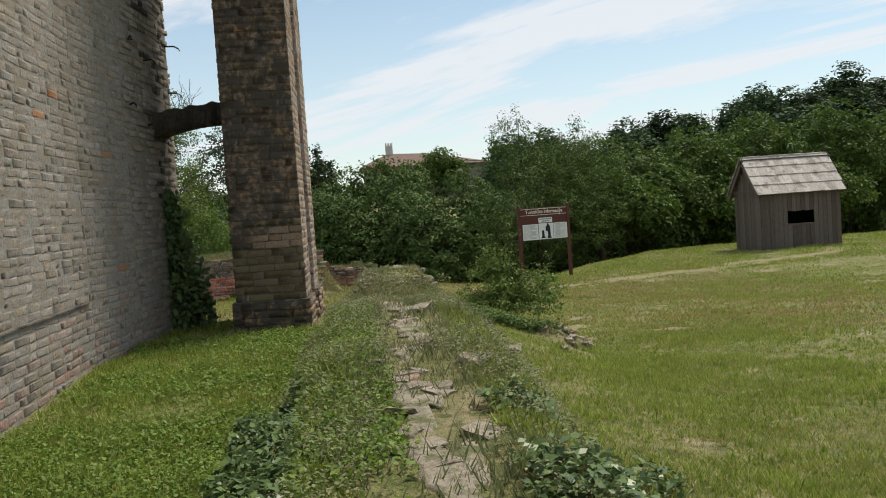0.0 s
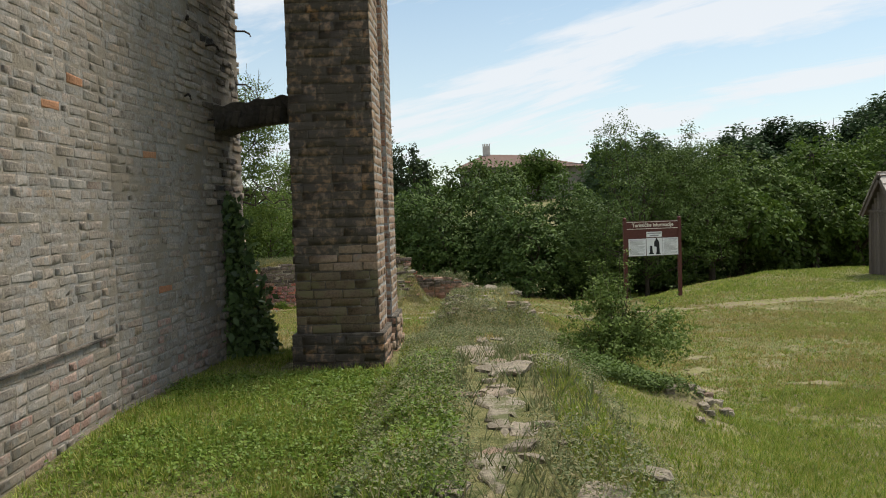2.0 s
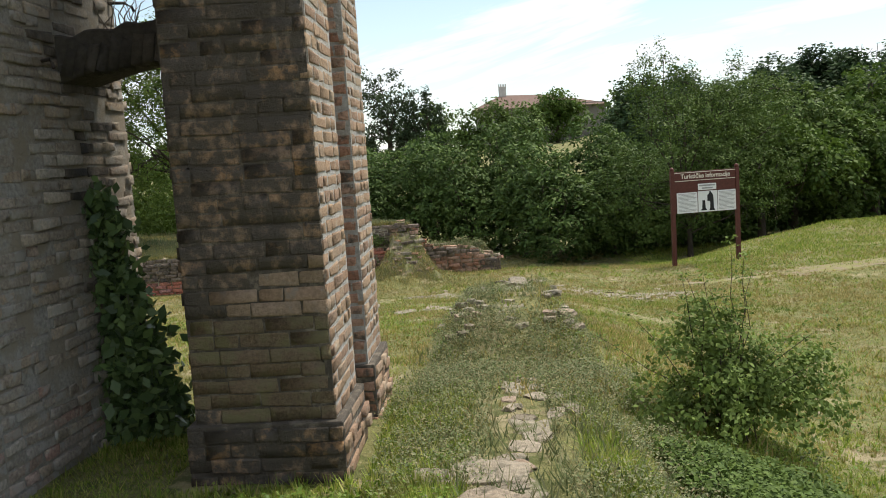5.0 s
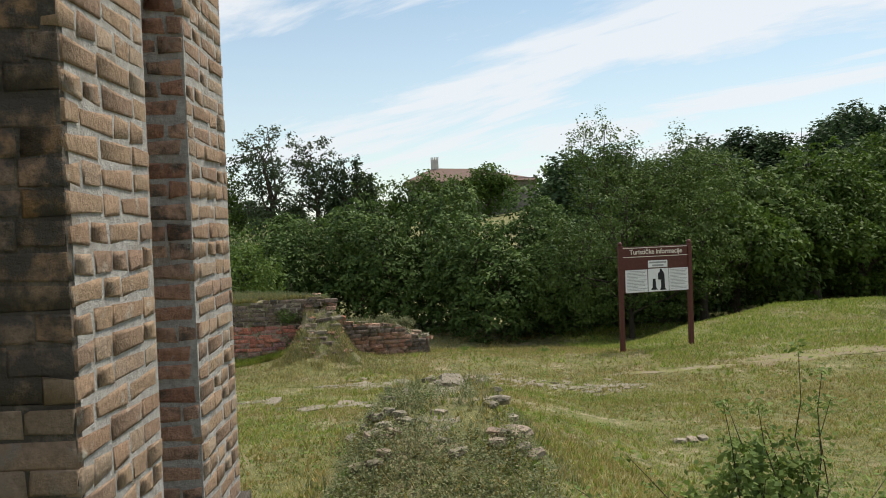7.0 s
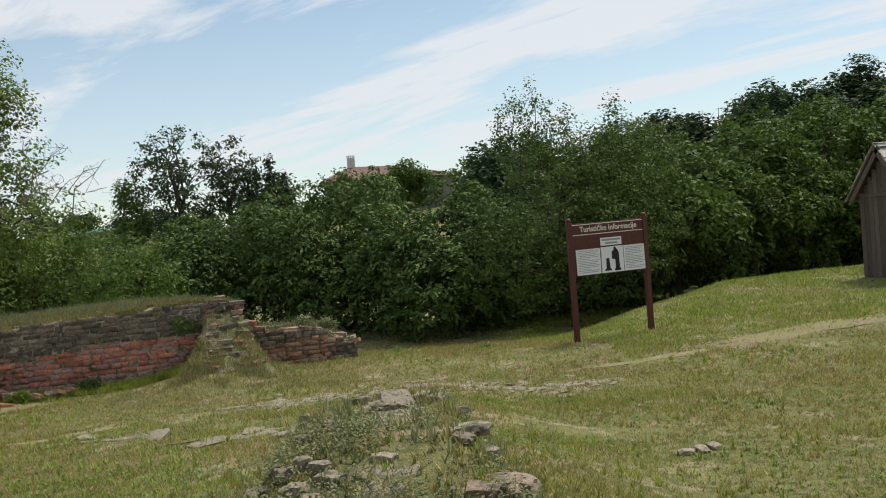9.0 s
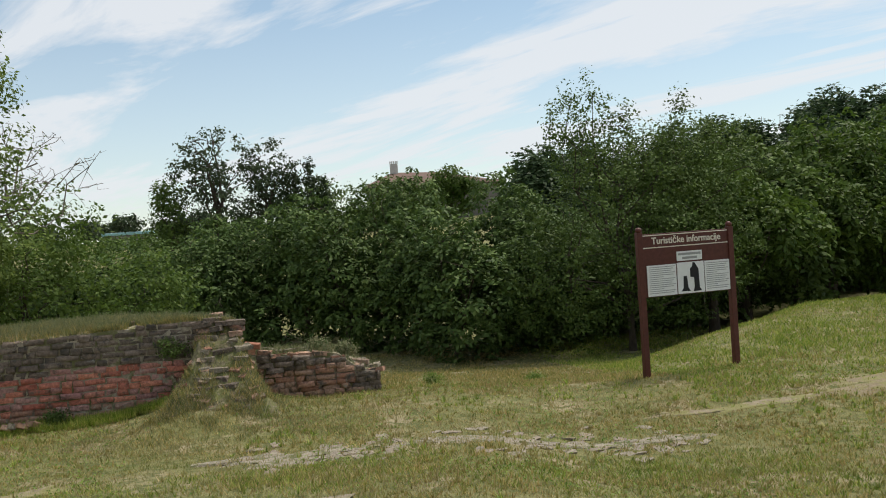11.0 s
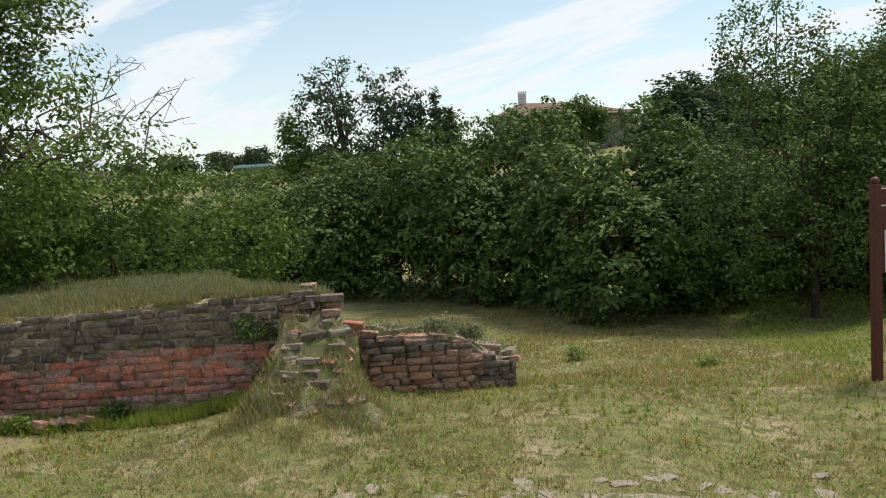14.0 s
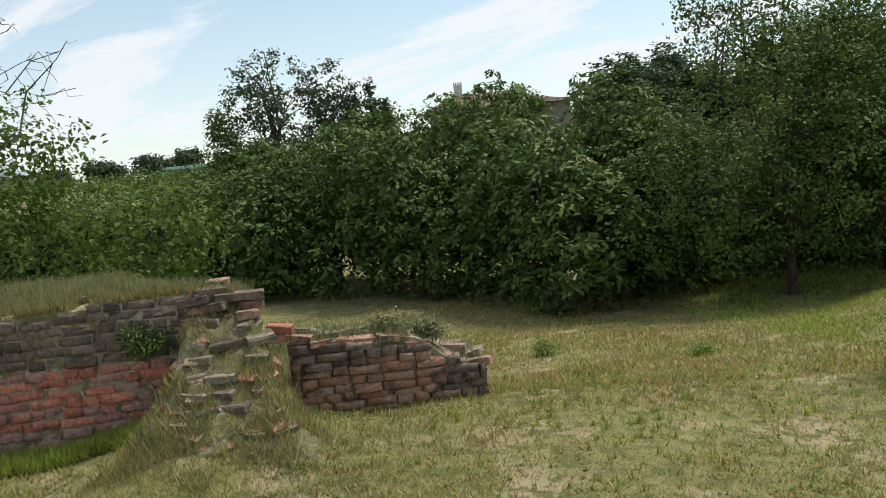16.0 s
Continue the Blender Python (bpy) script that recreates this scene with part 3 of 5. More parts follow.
for y, z, length, turn in ((9.75, 2.87, 0.16, -60), (10.4, 3.47, 0.12, -30), (10.35, 2.7, 0.1, -40), (9.85, 3.62, 0.2, -70), (11.3, 3.8, 0.14, 10), (11.3, 3.2, 0.12, 15), (11.3, 2.98, 0.14, 0)):
    hook(y, z, length, turn)

# ---- flying arch between tower and pillar ----
arch = thing("flying_arch", "very dark brick strut arching from tower wall to pillar", "arch", (0, 0, 0))
bm = bmesh.new()
span = []
for i in range(13):
    t = i / 12
    x = -2.25 + 1.05 * t
    under = 2.55 + 0.16 * math.sin(min(1, t * 1.35) * math.pi / 2)
    span.append((x, under, 2.86 + 0.12 * t + 0.02 * math.sin(i * 2.3)))
rings = [[bm.verts.new((x, y, z)) for y, z in ((10.55, lo), (11.05, lo), (11.05, hi), (10.55, hi))] for x, lo, hi in span]
for a, b in zip(rings, rings[1:]):
    for k in range(4):
        bm.faces.new((a[k], b[k], b[(k + 1) % 4], a[(k + 1) % 4]))
bm.faces.new(rings[0])
bm.faces.new(rings[-1][::-1])
bmesh.ops.bevel(bm, geom=bm.edges[:], offset=0.012, segments=1, affect="EDGES")
# strut and its bricks are darker than the other brickwork
part("strut", bm, M_archbrick, arch)
rng = np.random.default_rng(5)
for i in range(14):
    x = -2.1 + 0.95 * i / 13
    v, f = STRETCHERS[i % 5]
    ob = part("brick", np_mesh("brick", v * (0.26, 1, 2.6), f), M_archbrick, arch)
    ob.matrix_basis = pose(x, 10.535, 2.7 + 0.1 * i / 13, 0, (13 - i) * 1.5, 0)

# ---- pillar ----
pillar = thing("brick_pillar", "tall brick buttress pillar, crusted dark front, pale sides", "pillar")
# plan of the pillar: u across its front, v into its depth, from the front corner by the path
PX, PY, PTURN = -0.457, 9.71, -2.5
WIDE, GROOVE0, GROOVE1, DEEP, INNER = 0.8, 0.70, 1.22, 1.89, -0.48
PLINTH, FOOT = 0.545, 0.1
pillar_frame = pose(PX, PY, 0, 0, 0, PTURN)


def on_plan(u, v):
    p = pillar_frame @ Vector((u, v, 0))
    return (p.x, p.y)


def pillar_block(name, u0, u1, v0, v1, z0, z1, mat, bevel=0.0):
    part(name, box(u0, u1, v0, v1, z0, z1, bevel), mat, pillar).matrix_basis = pillar_frame


def face_of(u0, v0, u1, v1, z0, z1, **kw):
    return lay(rng, on_plan(u0, v0), on_plan(u1, v1), z0, z1, course=0.085, **kw)


TOPZ = 5.4
pillar_block("front_core", -WIDE, -0.004, 0.0, GROOVE0, -0.2, 10.5, M_crustmortar)
pillar_block("side_core", -0.21, 0.0, 0.03, GROOVE0 + 0.003, -0.2, 10.5, M_pilmortar)
pillar_block("groove_core", -WIDE + 0.1, INNER, GROOVE0 - 0.05, GROOVE1 + 0.05, -0.2, 10.5, M_pilmortar)
pillar_block("back_core", -WIDE - 0.12, 0.002, GROOVE1, DEEP, -0.2, 10.5, M_pilmortar)
pillar_block("front_plinth", -WIDE - 0.045, 0.045, -0.045, GROOVE0 + 0.03, -0.2, PLINTH, M_crustmortar, 0.012)
pillar_block("back_plinth", -WIDE - 0.16, 0.05, GROOVE1 - 0.03, DEEP + 0.04, -0.2, PLINTH, M_crustmortar, 0.012)
rng = np.random.default_rng(23)
front = face_of(-WIDE, 0, 0, 0, PLINTH, TOPZ, ragged=0.002, proud=0.0025, least=0.001)
front += face_of(-WIDE - 0.045, -0.045, 0.045, -0.045, FOOT, PLINTH, ragged=0.012, proud=0.008, headers=0.5)
side = face_of(0, 0, 0, GROOVE0, PLINTH, TOPZ, ragged=0.0025, proud=0.003, headers=0.5, least=0.001)
side += face_of(0.045, -0.045, 0.045, GROOVE0 + 0.03, FOOT, PLINTH, ragged=0.012, proud=0.008, headers=0.5)
strip = face_of(INNER, GROOVE1, 0, GROOVE1, PLINTH, TOPZ, ragged=0.004, proud=0.004, headers=0.4)
strip += face_of(INNER, GROOVE1 - 0.03, 0.05, GROOVE1 - 0.03, FOOT, PLINTH, ragged=0.008, proud=0.006)
side2 = face_of(0.002, GROOVE1, 0.002, DEEP, PLINTH, TOPZ, ragged=0.0025, proud=0.003, headers=0.6, least=0.001)
side2 += face_of(0.05, GROOVE1 - 0.03, 0.05, DEEP + 0.04, FOOT, PLINTH, ragged=0.012, proud=0.008, headers=0.5)
left = face_of(-WIDE, GROOVE0, -WIDE, 0, PLINTH, TOPZ, ragged=0.006, proud=0.006)


def front_skin(x, y, z):
    n = 0.35 * (float(vnoise(x * 4, z * 5, 14)) - 0.5)
    if 0.6 < z + n * 0.3 < 1.14:
        return M_moss
    return M_pale if 1.14 < z + n * 0.4 < 1.45 and x > -1.02 + n * 0.4 else M_crust


put_bricks(front, pillar, front_skin, lambda x, y, z: 0.5 < z < 2.6, "front_brickwork", flat=True)
put_bricks(side + side2, pillar, M_pilbrick, lambda x, y, z: 0.7 < z < 2.5, "side_brickwork", flat="thin")
put_bricks(strip, pillar, M_brown, lambda x, y, z: False, "recess_brickwork", flat="thin")
put_bricks(left, pillar, M_crust, lambda x, y, z: False, "rear_brickwork", flat="thin")


# ---- ruined low walls ----
def rubble(name, corners, z_low, mat, parent, seed, rough=0.05, cuts=6, label=""):
    """A worn lump: an outline with a top height at each corner, roughened."""
    bm = bmesh.new()
    lo = [bm.verts.new((x, y, z_low)) for x, y, _ in corners]
    hi = [bm.verts.new((x, y, z)) for x, y, z in corners]
    n = len(corners)
    for i in range(n):
        bm.faces.new((lo[i], lo[(i + 1) % n], hi[(i + 1) % n], hi[i]))
    bm.faces.new(hi)
    bmesh.ops.recalc_face_normals(bm, faces=bm.faces[:])
    if sum(f.normal.z * f.calc_area() for f in bm.faces) < 0:
        bmesh.ops.reverse_faces(bm, faces=bm.faces[:])
    bmesh.ops.triangulate(bm, faces=bm.faces[:])
    bmesh.ops.subdivide_edges(bm, edges=bm.edges[:], cuts=cuts, use_grid_fill=True)
    for v in bm.verts:
        p = v.co * 5 + Vector((seed, 0, 0))
        v.co += Vector((noise.noise(p), noise.noise(p + Vector((9, 3, 1))), noise.noise(p + Vector((4, 8, 2))))) * rough
    return part(name, bm, mat, parent, label)


def loose(name, parent, x, y, z, mat, rng, size=(0.26, 0.13, 0.07), tilt=8):
    bm = box(-size[0] / 2, size[0] / 2, -size[1] / 2, size[1] / 2, -size[2] / 2, size[2] / 2, 0.009)
    for v in bm.verts:
        v.co += Vector(rng.normal(0, 0.004, 3))
    ob = part(name, bm, mat, parent)
    ob.matrix_basis = pose(x, y, z, rng.normal(0, tilt), rng.normal(0, tilt), rng.uniform(-25, 25))
    return ob


def faces_up(ob, up=0.3):
    me = ob.data
    return [(p.center.copy(), p.normal.copy(), p.area) for p in me.polygons if p.normal.z > up]


def strew(parent, core, n, rng, mats, long=(0.08, 0.26), up=0.3, lift=-0.006, keep=None):
    """Loose bricks that lie on the upward faces of a lump, tilted with them."""
    spots = [s for s in faces_up(core, up) if keep is None or keep(s[0])]
    weight = np.array([s[2] for s in spots])
    for i in rng.choice(len(spots), n, p=weight / weight.sum()):
        at, nrm, _ = spots[i]
        size = (rng.uniform(*long), rng.uniform(0.09, 0.13), rng.uniform(0.045, 0.065))
        bm = box(-size[0] / 2, size[0] / 2, -size[1] / 2, size[1] / 2, -size[2] / 2, size[2] / 2, 0.009)
        for v in bm.verts:
            v.co += Vector(rng.normal(0, 0.005, 3))
        ob = part("brick", bm, mats[int(rng.integers(0, len(mats)))], parent)
        lean = Vector((0, 0, 1)).lerp(nrm, 0.6).normalized().to_track_quat("Z", "Y").to_matrix().to_4x4()
        ob.matrix_basis = Matrix.Translation(at + Vector((0, 0, lift))) @ lean @ pose(0, 0, 0, 0, 0, rng.uniform(-18, 18) + 90 * int(rng.random() < 0.3))


rng = np.random.default_rng(31)
ruin = thing("ruined_brick_wall", "low ruined red brick wall, blackened above, grass on top", "wall ruin")
RY = 23.5
rubble("core", [(-4.75, RY + 0.004, 0.34), (-3.0, RY + 0.004, 0.44), (-1.15, RY + 0.004, 0.52), (-0.72, RY + 0.1, 0.44), (-0.8, RY + 0.75, 0.36), (-2.5, RY + 0.95, 0.54), (-4.75, RY + 0.95, 0.45)], -1.0, M_core, ruin, 1, 0.016, 7)
course = 0.083
face = lay(rng, (-4.65, RY), (-1.05, RY), -0.72, 0.5, course=course, ragged=0.012, proud=0.007, headers=0.45,
           keep=lambda s, z: z < 0.36 + 0.045 * s)


def ruin_skin(x, y, z):
    edge = -0.02 + 0.06 * math.sin(x * 2.1) + 0.12 * (float(vnoise(x * 4, z * 7, 9)) - 0.5)
    low = z < -0.55 + 0.1 * float(vnoise(x * 5, z, 4))
    return M_dark if z > edge else (M_brown if low or (x > -1.35 or x < -4.3) else M_red)


put_bricks(face, ruin, ruin_skin, lambda x, y, z: True, "brickwork")
for x in np.arange(-4.6, -0.75, 0.3):
    for k in range(2):
        loose("brick", ruin, x + rng.normal(0, 0.04), RY + 0.12 + 0.22 * k + rng.normal(0, 0.03), 0.335 + 0.045 * (x + 4.65) + 0.045 * k + rng.normal(0, 0.014), M_dark if rng.random() < 0.75 else M_brown, rng, (rng.uniform(0.16, 0.27), 0.13, 0.065), 4)
strew(ruin, ruin.children[0], 60, rng, [M_dark, M_stone, M_brown], up=0.6, lift=-0.022)
# left continuation, half hidden
rubble("core", [(-8.5, 23.35, 0.05), (-5.3, 23.35, 0.08), (-5.2, 24.3, 0.28), (-8.5, 24.3, 0.2)], -1.0, M_core, ruin, 3, 0.04, 5)
face = lay(rng, (-7.6, 23.33), (-5.3, 23.33), -0.75, 0.1, course=course, ragged=0.014, proud=0.02)
put_bricks(face, ruin, lambda x, y, z: M_red if z < -0.42 else M_dark, lambda x, y, z: False, "brickwork")

# the stub that runs towards the lawn
stub = thing("ruined_wall_stub", "crumbling brick wall stub with bright orange broken side", "wall ruin")
rubble("core", [(-4.22, 21.65, -0.62), (-4.55, 23.55, 0.36), (-5.35, 23.5, 0.28), (-5.3, 22.3, -0.2), (-4.85, 21.5, -0.7)], -1.1, M_core, stub, 5, 0.06, 6)
M_orange = material("fresh_orange_brick", [(0.36, 0.165, 0.1), (0.42, 0.22, 0.135), (0.32, 0.14, 0.09), (0.4, 0.27, 0.19)], 0.93, 35.0, 0.3, bump=0.6)
face = lay(rng, (-4.24, 21.7), (-4.58, 23.45), -0.85, 0.36, course=0.09, ragged=0.018, proud=0.016, headers=0.65, miss=0.06,
           keep=lambda s, z: z < -0.55 + 0.5 * s + 0.08 * math.sin(s * 9))
put_bricks(face, stub, lambda x, y, z: M_orange if z < -0.5 + 0.52 * (y - 21.7) - 0.02 else M_brown, lambda x, y, z: True, "brickwork")
strew(stub, [o for o in stub.children if o.name.startswith("core")][0], 95, rng, [M_stone, M_stone, M_brown])

# the ramp of rubble at the other end
ramp = thing("rubble_ramp", "slumped heap of brick rubble overgrown with dry grass", "rubble heap")
bm = bmesh.new()
grid = []
for j in range(41):
    y = 21.3 + 2.3 * j / 40
    row = []
    for i in range(49):
        x = -2.4 + 3.2 * i / 48
        low = float(ground_z(x, y)) - 0.05
        crest = float(np.interp(y, [21.3, 21.9, 22.4, 22.9, 23.3, 23.6], [-0.9, -0.76, -0.54, -0.18, 0.22, 0.4]))
        wide = float(np.interp(y, [21.3, 22.2, 23.0, 23.6], [1.3, 1.1, 0.72, 0.45]))
        off = abs(x - float(np.interp(y, [21.3, 23.6], [-0.72, -0.9]))) / wide
        swell = 1 - float(smooth(0.45, 1.0, off)) 
        p = Vector((x * 4, y * 4, 2))
        lump = 0.05 * noise.noise(p) + 0.03 * noise.noise(p * 3)
        row.append(bm.verts.new((x, y, low + max(0.0, crest - low) * swell + lump * (0.25 + swell))))
    grid.append(row)
for a, b in zip(grid, grid[1:]):
    for k in range(48):
        bm.faces.new((a[k], a[k + 1], b[k + 1]))
        bm.faces.new((a[k], b[k + 1], b[k]))
ramp_core = part("core", bm, M_ramp, ramp)
for k in range(15):
    yk = RY - 0.03 - 0.105 * k
    mid_k = float(np.interp(yk, [21.3, 23.6], [-0.72, -0.9]))
    top = float(np.interp(yk, [21.3, 21.9, 22.4, 22.9, 23.3, 23.6], [-0.9, -0.76, -0.54, -0.18, 0.22, 0.4]))
    wide_k = 0.4 * float(np.interp(yk, [21.3, 22.2, 23.0, 23.6], [1.3, 1.1, 0.72, 0.45]))
    x = mid_k - wide_k
    while x < mid_k + wide_k:
        long_ = rng.uniform(0.12, 0.26)
        if rng.random() < 0.5 - 0.025 * k:
            loose("brick", ramp, x + long_ / 2, yk + rng.normal(0, 0.03), top - 0.046 + rng.normal(0, 0.008), (M_dark, M_stone, M_slab, M_stone)[int(rng.integers(0, 4))], rng, (long_, 0.16, 0.06), 4)
        x += long_ + 0.012
strew(ramp, ramp_core, 30, rng, [M_stone, M_stone, M_brown], long=(0.08, 0.24), lift=-0.036, keep=lambda p: p.z > -0.5 and abs(p.x + 0.85) < 0.5)
for k in range(3):
    for x in (-1.12, -0.88, -0.68):
        if k < 2 or rng.random() < 0.6:
            loose("brick", ramp, x + rng.normal(0, 0.035), RY + 0.04 - 0.05 * k + rng.normal(0, 0.025), 0.46 - 0.08 * k + rng.normal(0, 0.01), M_dark if rng.random() < 0.5 else M_brown, rng, (rng.uniform(0.15, 0.25), 0.13, 0.065), 4)


# second, lower ruin
ruin2 = thing("ruined_brick_wall", "short low ruined wall of worn brown bricks", "wall ruin")
rubble("core", [(-0.5, 24.03, -0.08), (0.62, 24.03, -0.14), (0.85, 24.03, -0.3), (1.18, 24.03, -0.5), (1.2, 24.6, -0.5), (0.6, 24.7, -0.16), (-0.5, 24.7, -0.06)], -1.2, M_core, ruin2, 12, 0.03, 5)
face = lay(rng, (-0.5, 24.0), (1.22, 24.0), -0.86, -0.02, course=0.075, ragged=0.014, proud=0.008, headers=0.5,
           keep=lambda s, z: z < np.interp(s, [0, 1.1, 1.3, 1.72], [-0.1, -0.16, -0.32, -0.46]))
put_bricks(face, ruin2, lambda x, y, z: M_dark if z > -0.28 + 0.2 * (float(vnoise(x * 4, z * 6, 2)) - 0.5) or x > 0.85 else M_brown, lambda x, y, z: True, "brickwork")
for x in np.arange(-0.45, 1.2, 0.22):
    for k in range(3):
        loose("brick", ruin2, x + rng.normal(0, 0.04), 24.08 + 0.2 * k, np.interp(x, [-0.5, 0.6, 0.8, 1.2], [-0.08, -0.13, -0.3, -0.46]) + rng.normal(0, 0.015), M_stone if k else M_brown, rng, (rng.uniform(0.15, 0.27), 0.13, 0.065), 6)
for x, y, z in ((-0.62, 23.95, 0.0), (-0.54, 24.0, 0.07)):
    b = thing("loose_brick", "loose orange brick lying on the ruin's end", "brick", (x, y, z), 15)
    loose("brick", b, 0, 0, 0, M_orange, rng, (0.22, 0.13, 0.075), 9)

# fallen bricks in the corner
for i in range(12):
    x = -4.5 + 0.118 * i
    y = RY - 0.2 - 0.01 * i + 0.03 * math.sin(i * 2.4)
    b = thing("fallen_brick", "fallen brown brick leaning at foot of ruin", "brick", (x, y, float(ground_z(x, y)) + 0.075 + 0.055 * max(0, 4 - i)), 0, "fallen bricks")
    loose("brick", b, 0, 0, 0, M_brown if i % 3 else M_stone, rng, (0.235, 0.125, 0.07), 5)
    b.rotation_euler = (radians(6), radians(24 if i > 3 else 8), radians(72 + 14 * math.sin(i * 1.7)))
b = thing("fallen_brick", "single orange brick lying on bare soil", "brick", (-4.05, 22.75, -0.66), 20, "fallen bricks")
loose("brick", b, 0, 0, 0, M_orange, rng, (0.24, 0.13, 0.075), 6)

# ---- information sign ----
sign = thing("information_sign", "dark red-brown wooden tourist information board on two posts", "sign", (5.2, 24.2, -0.8), math.degrees(math.atan2(0.28, 1.55)))
SW = 1.575
for x in (0.0, SW):
    post = part("post", box(x - 0.045, x + 0.045, -0.045, 0.045, -0.3, 2.06, 0.01), M_signwood, sign)
    bm = bmesh.new()
    bmesh.ops.create_uvsphere(bm, u_segments=12, v_segments=8, radius=0.05)
    bmesh.ops.translate(bm, verts=bm.verts[:], vec=(x, 0, 2.09))
    part("finial", bm, M_signwood, post, smooth=True)
part("board", box(0.045, SW - 0.045, -0.02, 0.02, 1.08, 2.03, 0.005), M_signwood, sign)
part("top_line", box(0.05, SW - 0.05, -0.026, -0.02, 2.0, 2.014), M_letters, sign)
part("rule", box(0.05, SW - 0.05, -0.026, -0.02, 1.815, 1.829), M_letters, sign)
font = bpy.data.curves.new("title", "FONT")
font.body, font.size, font.align_x, font.extrude, font.offset = "Turističke informacije", 0.15, "CENTER", 0.002, 0.0025
words = new("title_source", font)
dg = bpy.context.evaluated_depsgraph_get()
me = bpy.data.meshes.new_from_object(words.evaluated_get(dg))
bpy.data.objects.remove(words)
title = part("title", me, M_letters, sign, "cream lettering")
if not me.materials[:] or me.materials[0] is None:
    me.materials.clear()
    me.materials.append(M_letters)
wide = max(v.co.x for v in me.vertices) - min(v.co.x for v in me.vertices)
title.matrix_basis = pose(0.8, -0.024, 1.875, 90, 0, 0) @ Matrix.Diagonal((1.2 / wide, 0.95, 1, 1))


def panel(name, x0, x1, z0, z1, label=""):
    return part(name, box(x0, x1, -0.034, -0.02, z0, z1, 0.002), M_white, sign, label)


plate = panel("caption_plate", 0.61, 1.05, 1.59, 1.735)
left_panel, picture, right_panel = panel("text_panel", 0.09, 0.585, 1.09, 1.555), panel("picture_panel", 0.605, 1.07, 1.09, 1.565), panel("text_panel", 1.085, 1.525, 1.09, 1.56)
for owner, x0, x1, top, bottom, gap in ((left_panel, 0.12, 0.56, 1.53, 1.12, 0.03), (right_panel, 1.11, 1.5, 1.53, 1.12, 0.03)):
    z, k = top, 0
    while z > bottom:
        part("text_line", box(x0, x1 - (0.2 if k % 6 == 5 else 0.03 * (k % 3)), -0.0365, -0.034, z - 0.010, z), M_greyprint, owner)
        z -= gap
        k += 1
for z0, a, c in ((1.675, 0.635, 1.025), (1.615, 0.7, 0.96)):
    part("text_line", box(a, c, -0.0365, -0.034, z0, z0 + 0.035), M_greyprint, plate)
for poly in ([(0.61, 1.03), (0.77, 1.03), (0.735, 1.08), (0.72, 1.26), (0.66, 1.26), (0.65, 1.08)],
             [(0.82, 1.02), (0.97, 1.02), (0.935, 1.07), (0.925, 1.36), (0.86, 1.46), (0.83, 1.46), (0.82, 1.4), (0.78, 1.37), (0.78, 1.24), (0.845, 1.23), (0.845, 1.08)]):
    bm = bmesh.new()
    bm.faces.new([bm.verts.new((x + 0.045, -0.037, z + 0.095)) for x, z in poly])
    ext = bmesh.ops.extrude_face_region(bm, geom=bm.faces[:])
    bmesh.ops.translate(bm, verts=[g for g in ext["geom"] if isinstance(g, bmesh.types.BMVert)], vec=(0, 0.003, 0))
    bmesh.ops.recalc_face_normals(bm, faces=bm.faces[:])
    part("silhouette", bm, M_print, picture)

# ---- wooden hut ----
hut = thing("wooden_hut", "small grey board hut with shingled gable roof", "hut", (13.78, 26.2, -0.9))
HW, HD, HH, RH = 2.82, 1.75, 2.14, 1.0
rng = np.random.default_rng(41)


def boards(a, b, z_of, hole=None):
    """Upright boards with battens along one side of the hut."""
    a, b = np.array(a), np.array(b)
    length = np.linalg.norm(b - a)
    way = (b - a) / length
    turn = math.degrees(math.atan2(way[1], way[0]))
    n = int(length / 0.15)
    w = length / n
    for i in range(n):
        mid = a + way * (i + 0.5) * w
        spans = [(0.05, z_of((i + 0.5) * w))]
        if hole and hole[0] < (i + 0.5) * w < hole[1]:
            spans = [(0.05, hole[2]), (hole[3], spans[0][1])]
        for z0, z1 in spans:
            d = rng.uniform(0, 0.012)
            ob = part("board", box(-w / 2 + 0.004, w / 2 - 0.004, -0.012 - d, 0.014, z0 + rng.uniform(-0.02, 0.01), z1, 0.003), M_board, hut)
            ob.matrix_basis = pose(mid[0], mid[1], 0, 0, 0, turn)


part("floor_sill", box(-0.03, HW + 0.03, -0.04, HD + 0.04, -0.3, 0.08, 0.01), M_board, hut)
boards((0, 0), (HW, 0), lambda s: HH, (0.98, 1.86, 1.0, 1.42))
boards((0, HD), (0, 0), lambda s: HH + RH * (1 - abs(2 * s / HD - 1)) - 0.04)
boards((HW, 0), (HW, HD), lambda s: HH + RH * (1 - abs(2 * s / HD - 1)) - 0.04)
boards((HW, HD), (0, HD), lambda s: HH)
# added near-black sheet: the hut's unlit interior is put into its colour
part("inner_lining", box(0.03, HW - 0.03, HD - 0.05, HD - 0.02, 0, HH), M_hole, hut)
frame_ = part("window_frame", box(0.93, 1.91, -0.03, 0.02, 0.95, 1.0, 0.004), M_board, hut)
part("tie_beam", box(-0.05, 0.0, -0.02, HD + 0.02, HH - 0.05, HH + 0.03, 0.005), M_board, hut)
slope_len = math.hypot(HD / 2 + 0.3, RH * (HD / 2 + 0.16) / (HD / 2))
pitch_ = math.degrees(math.atan2(RH, HD / 2))
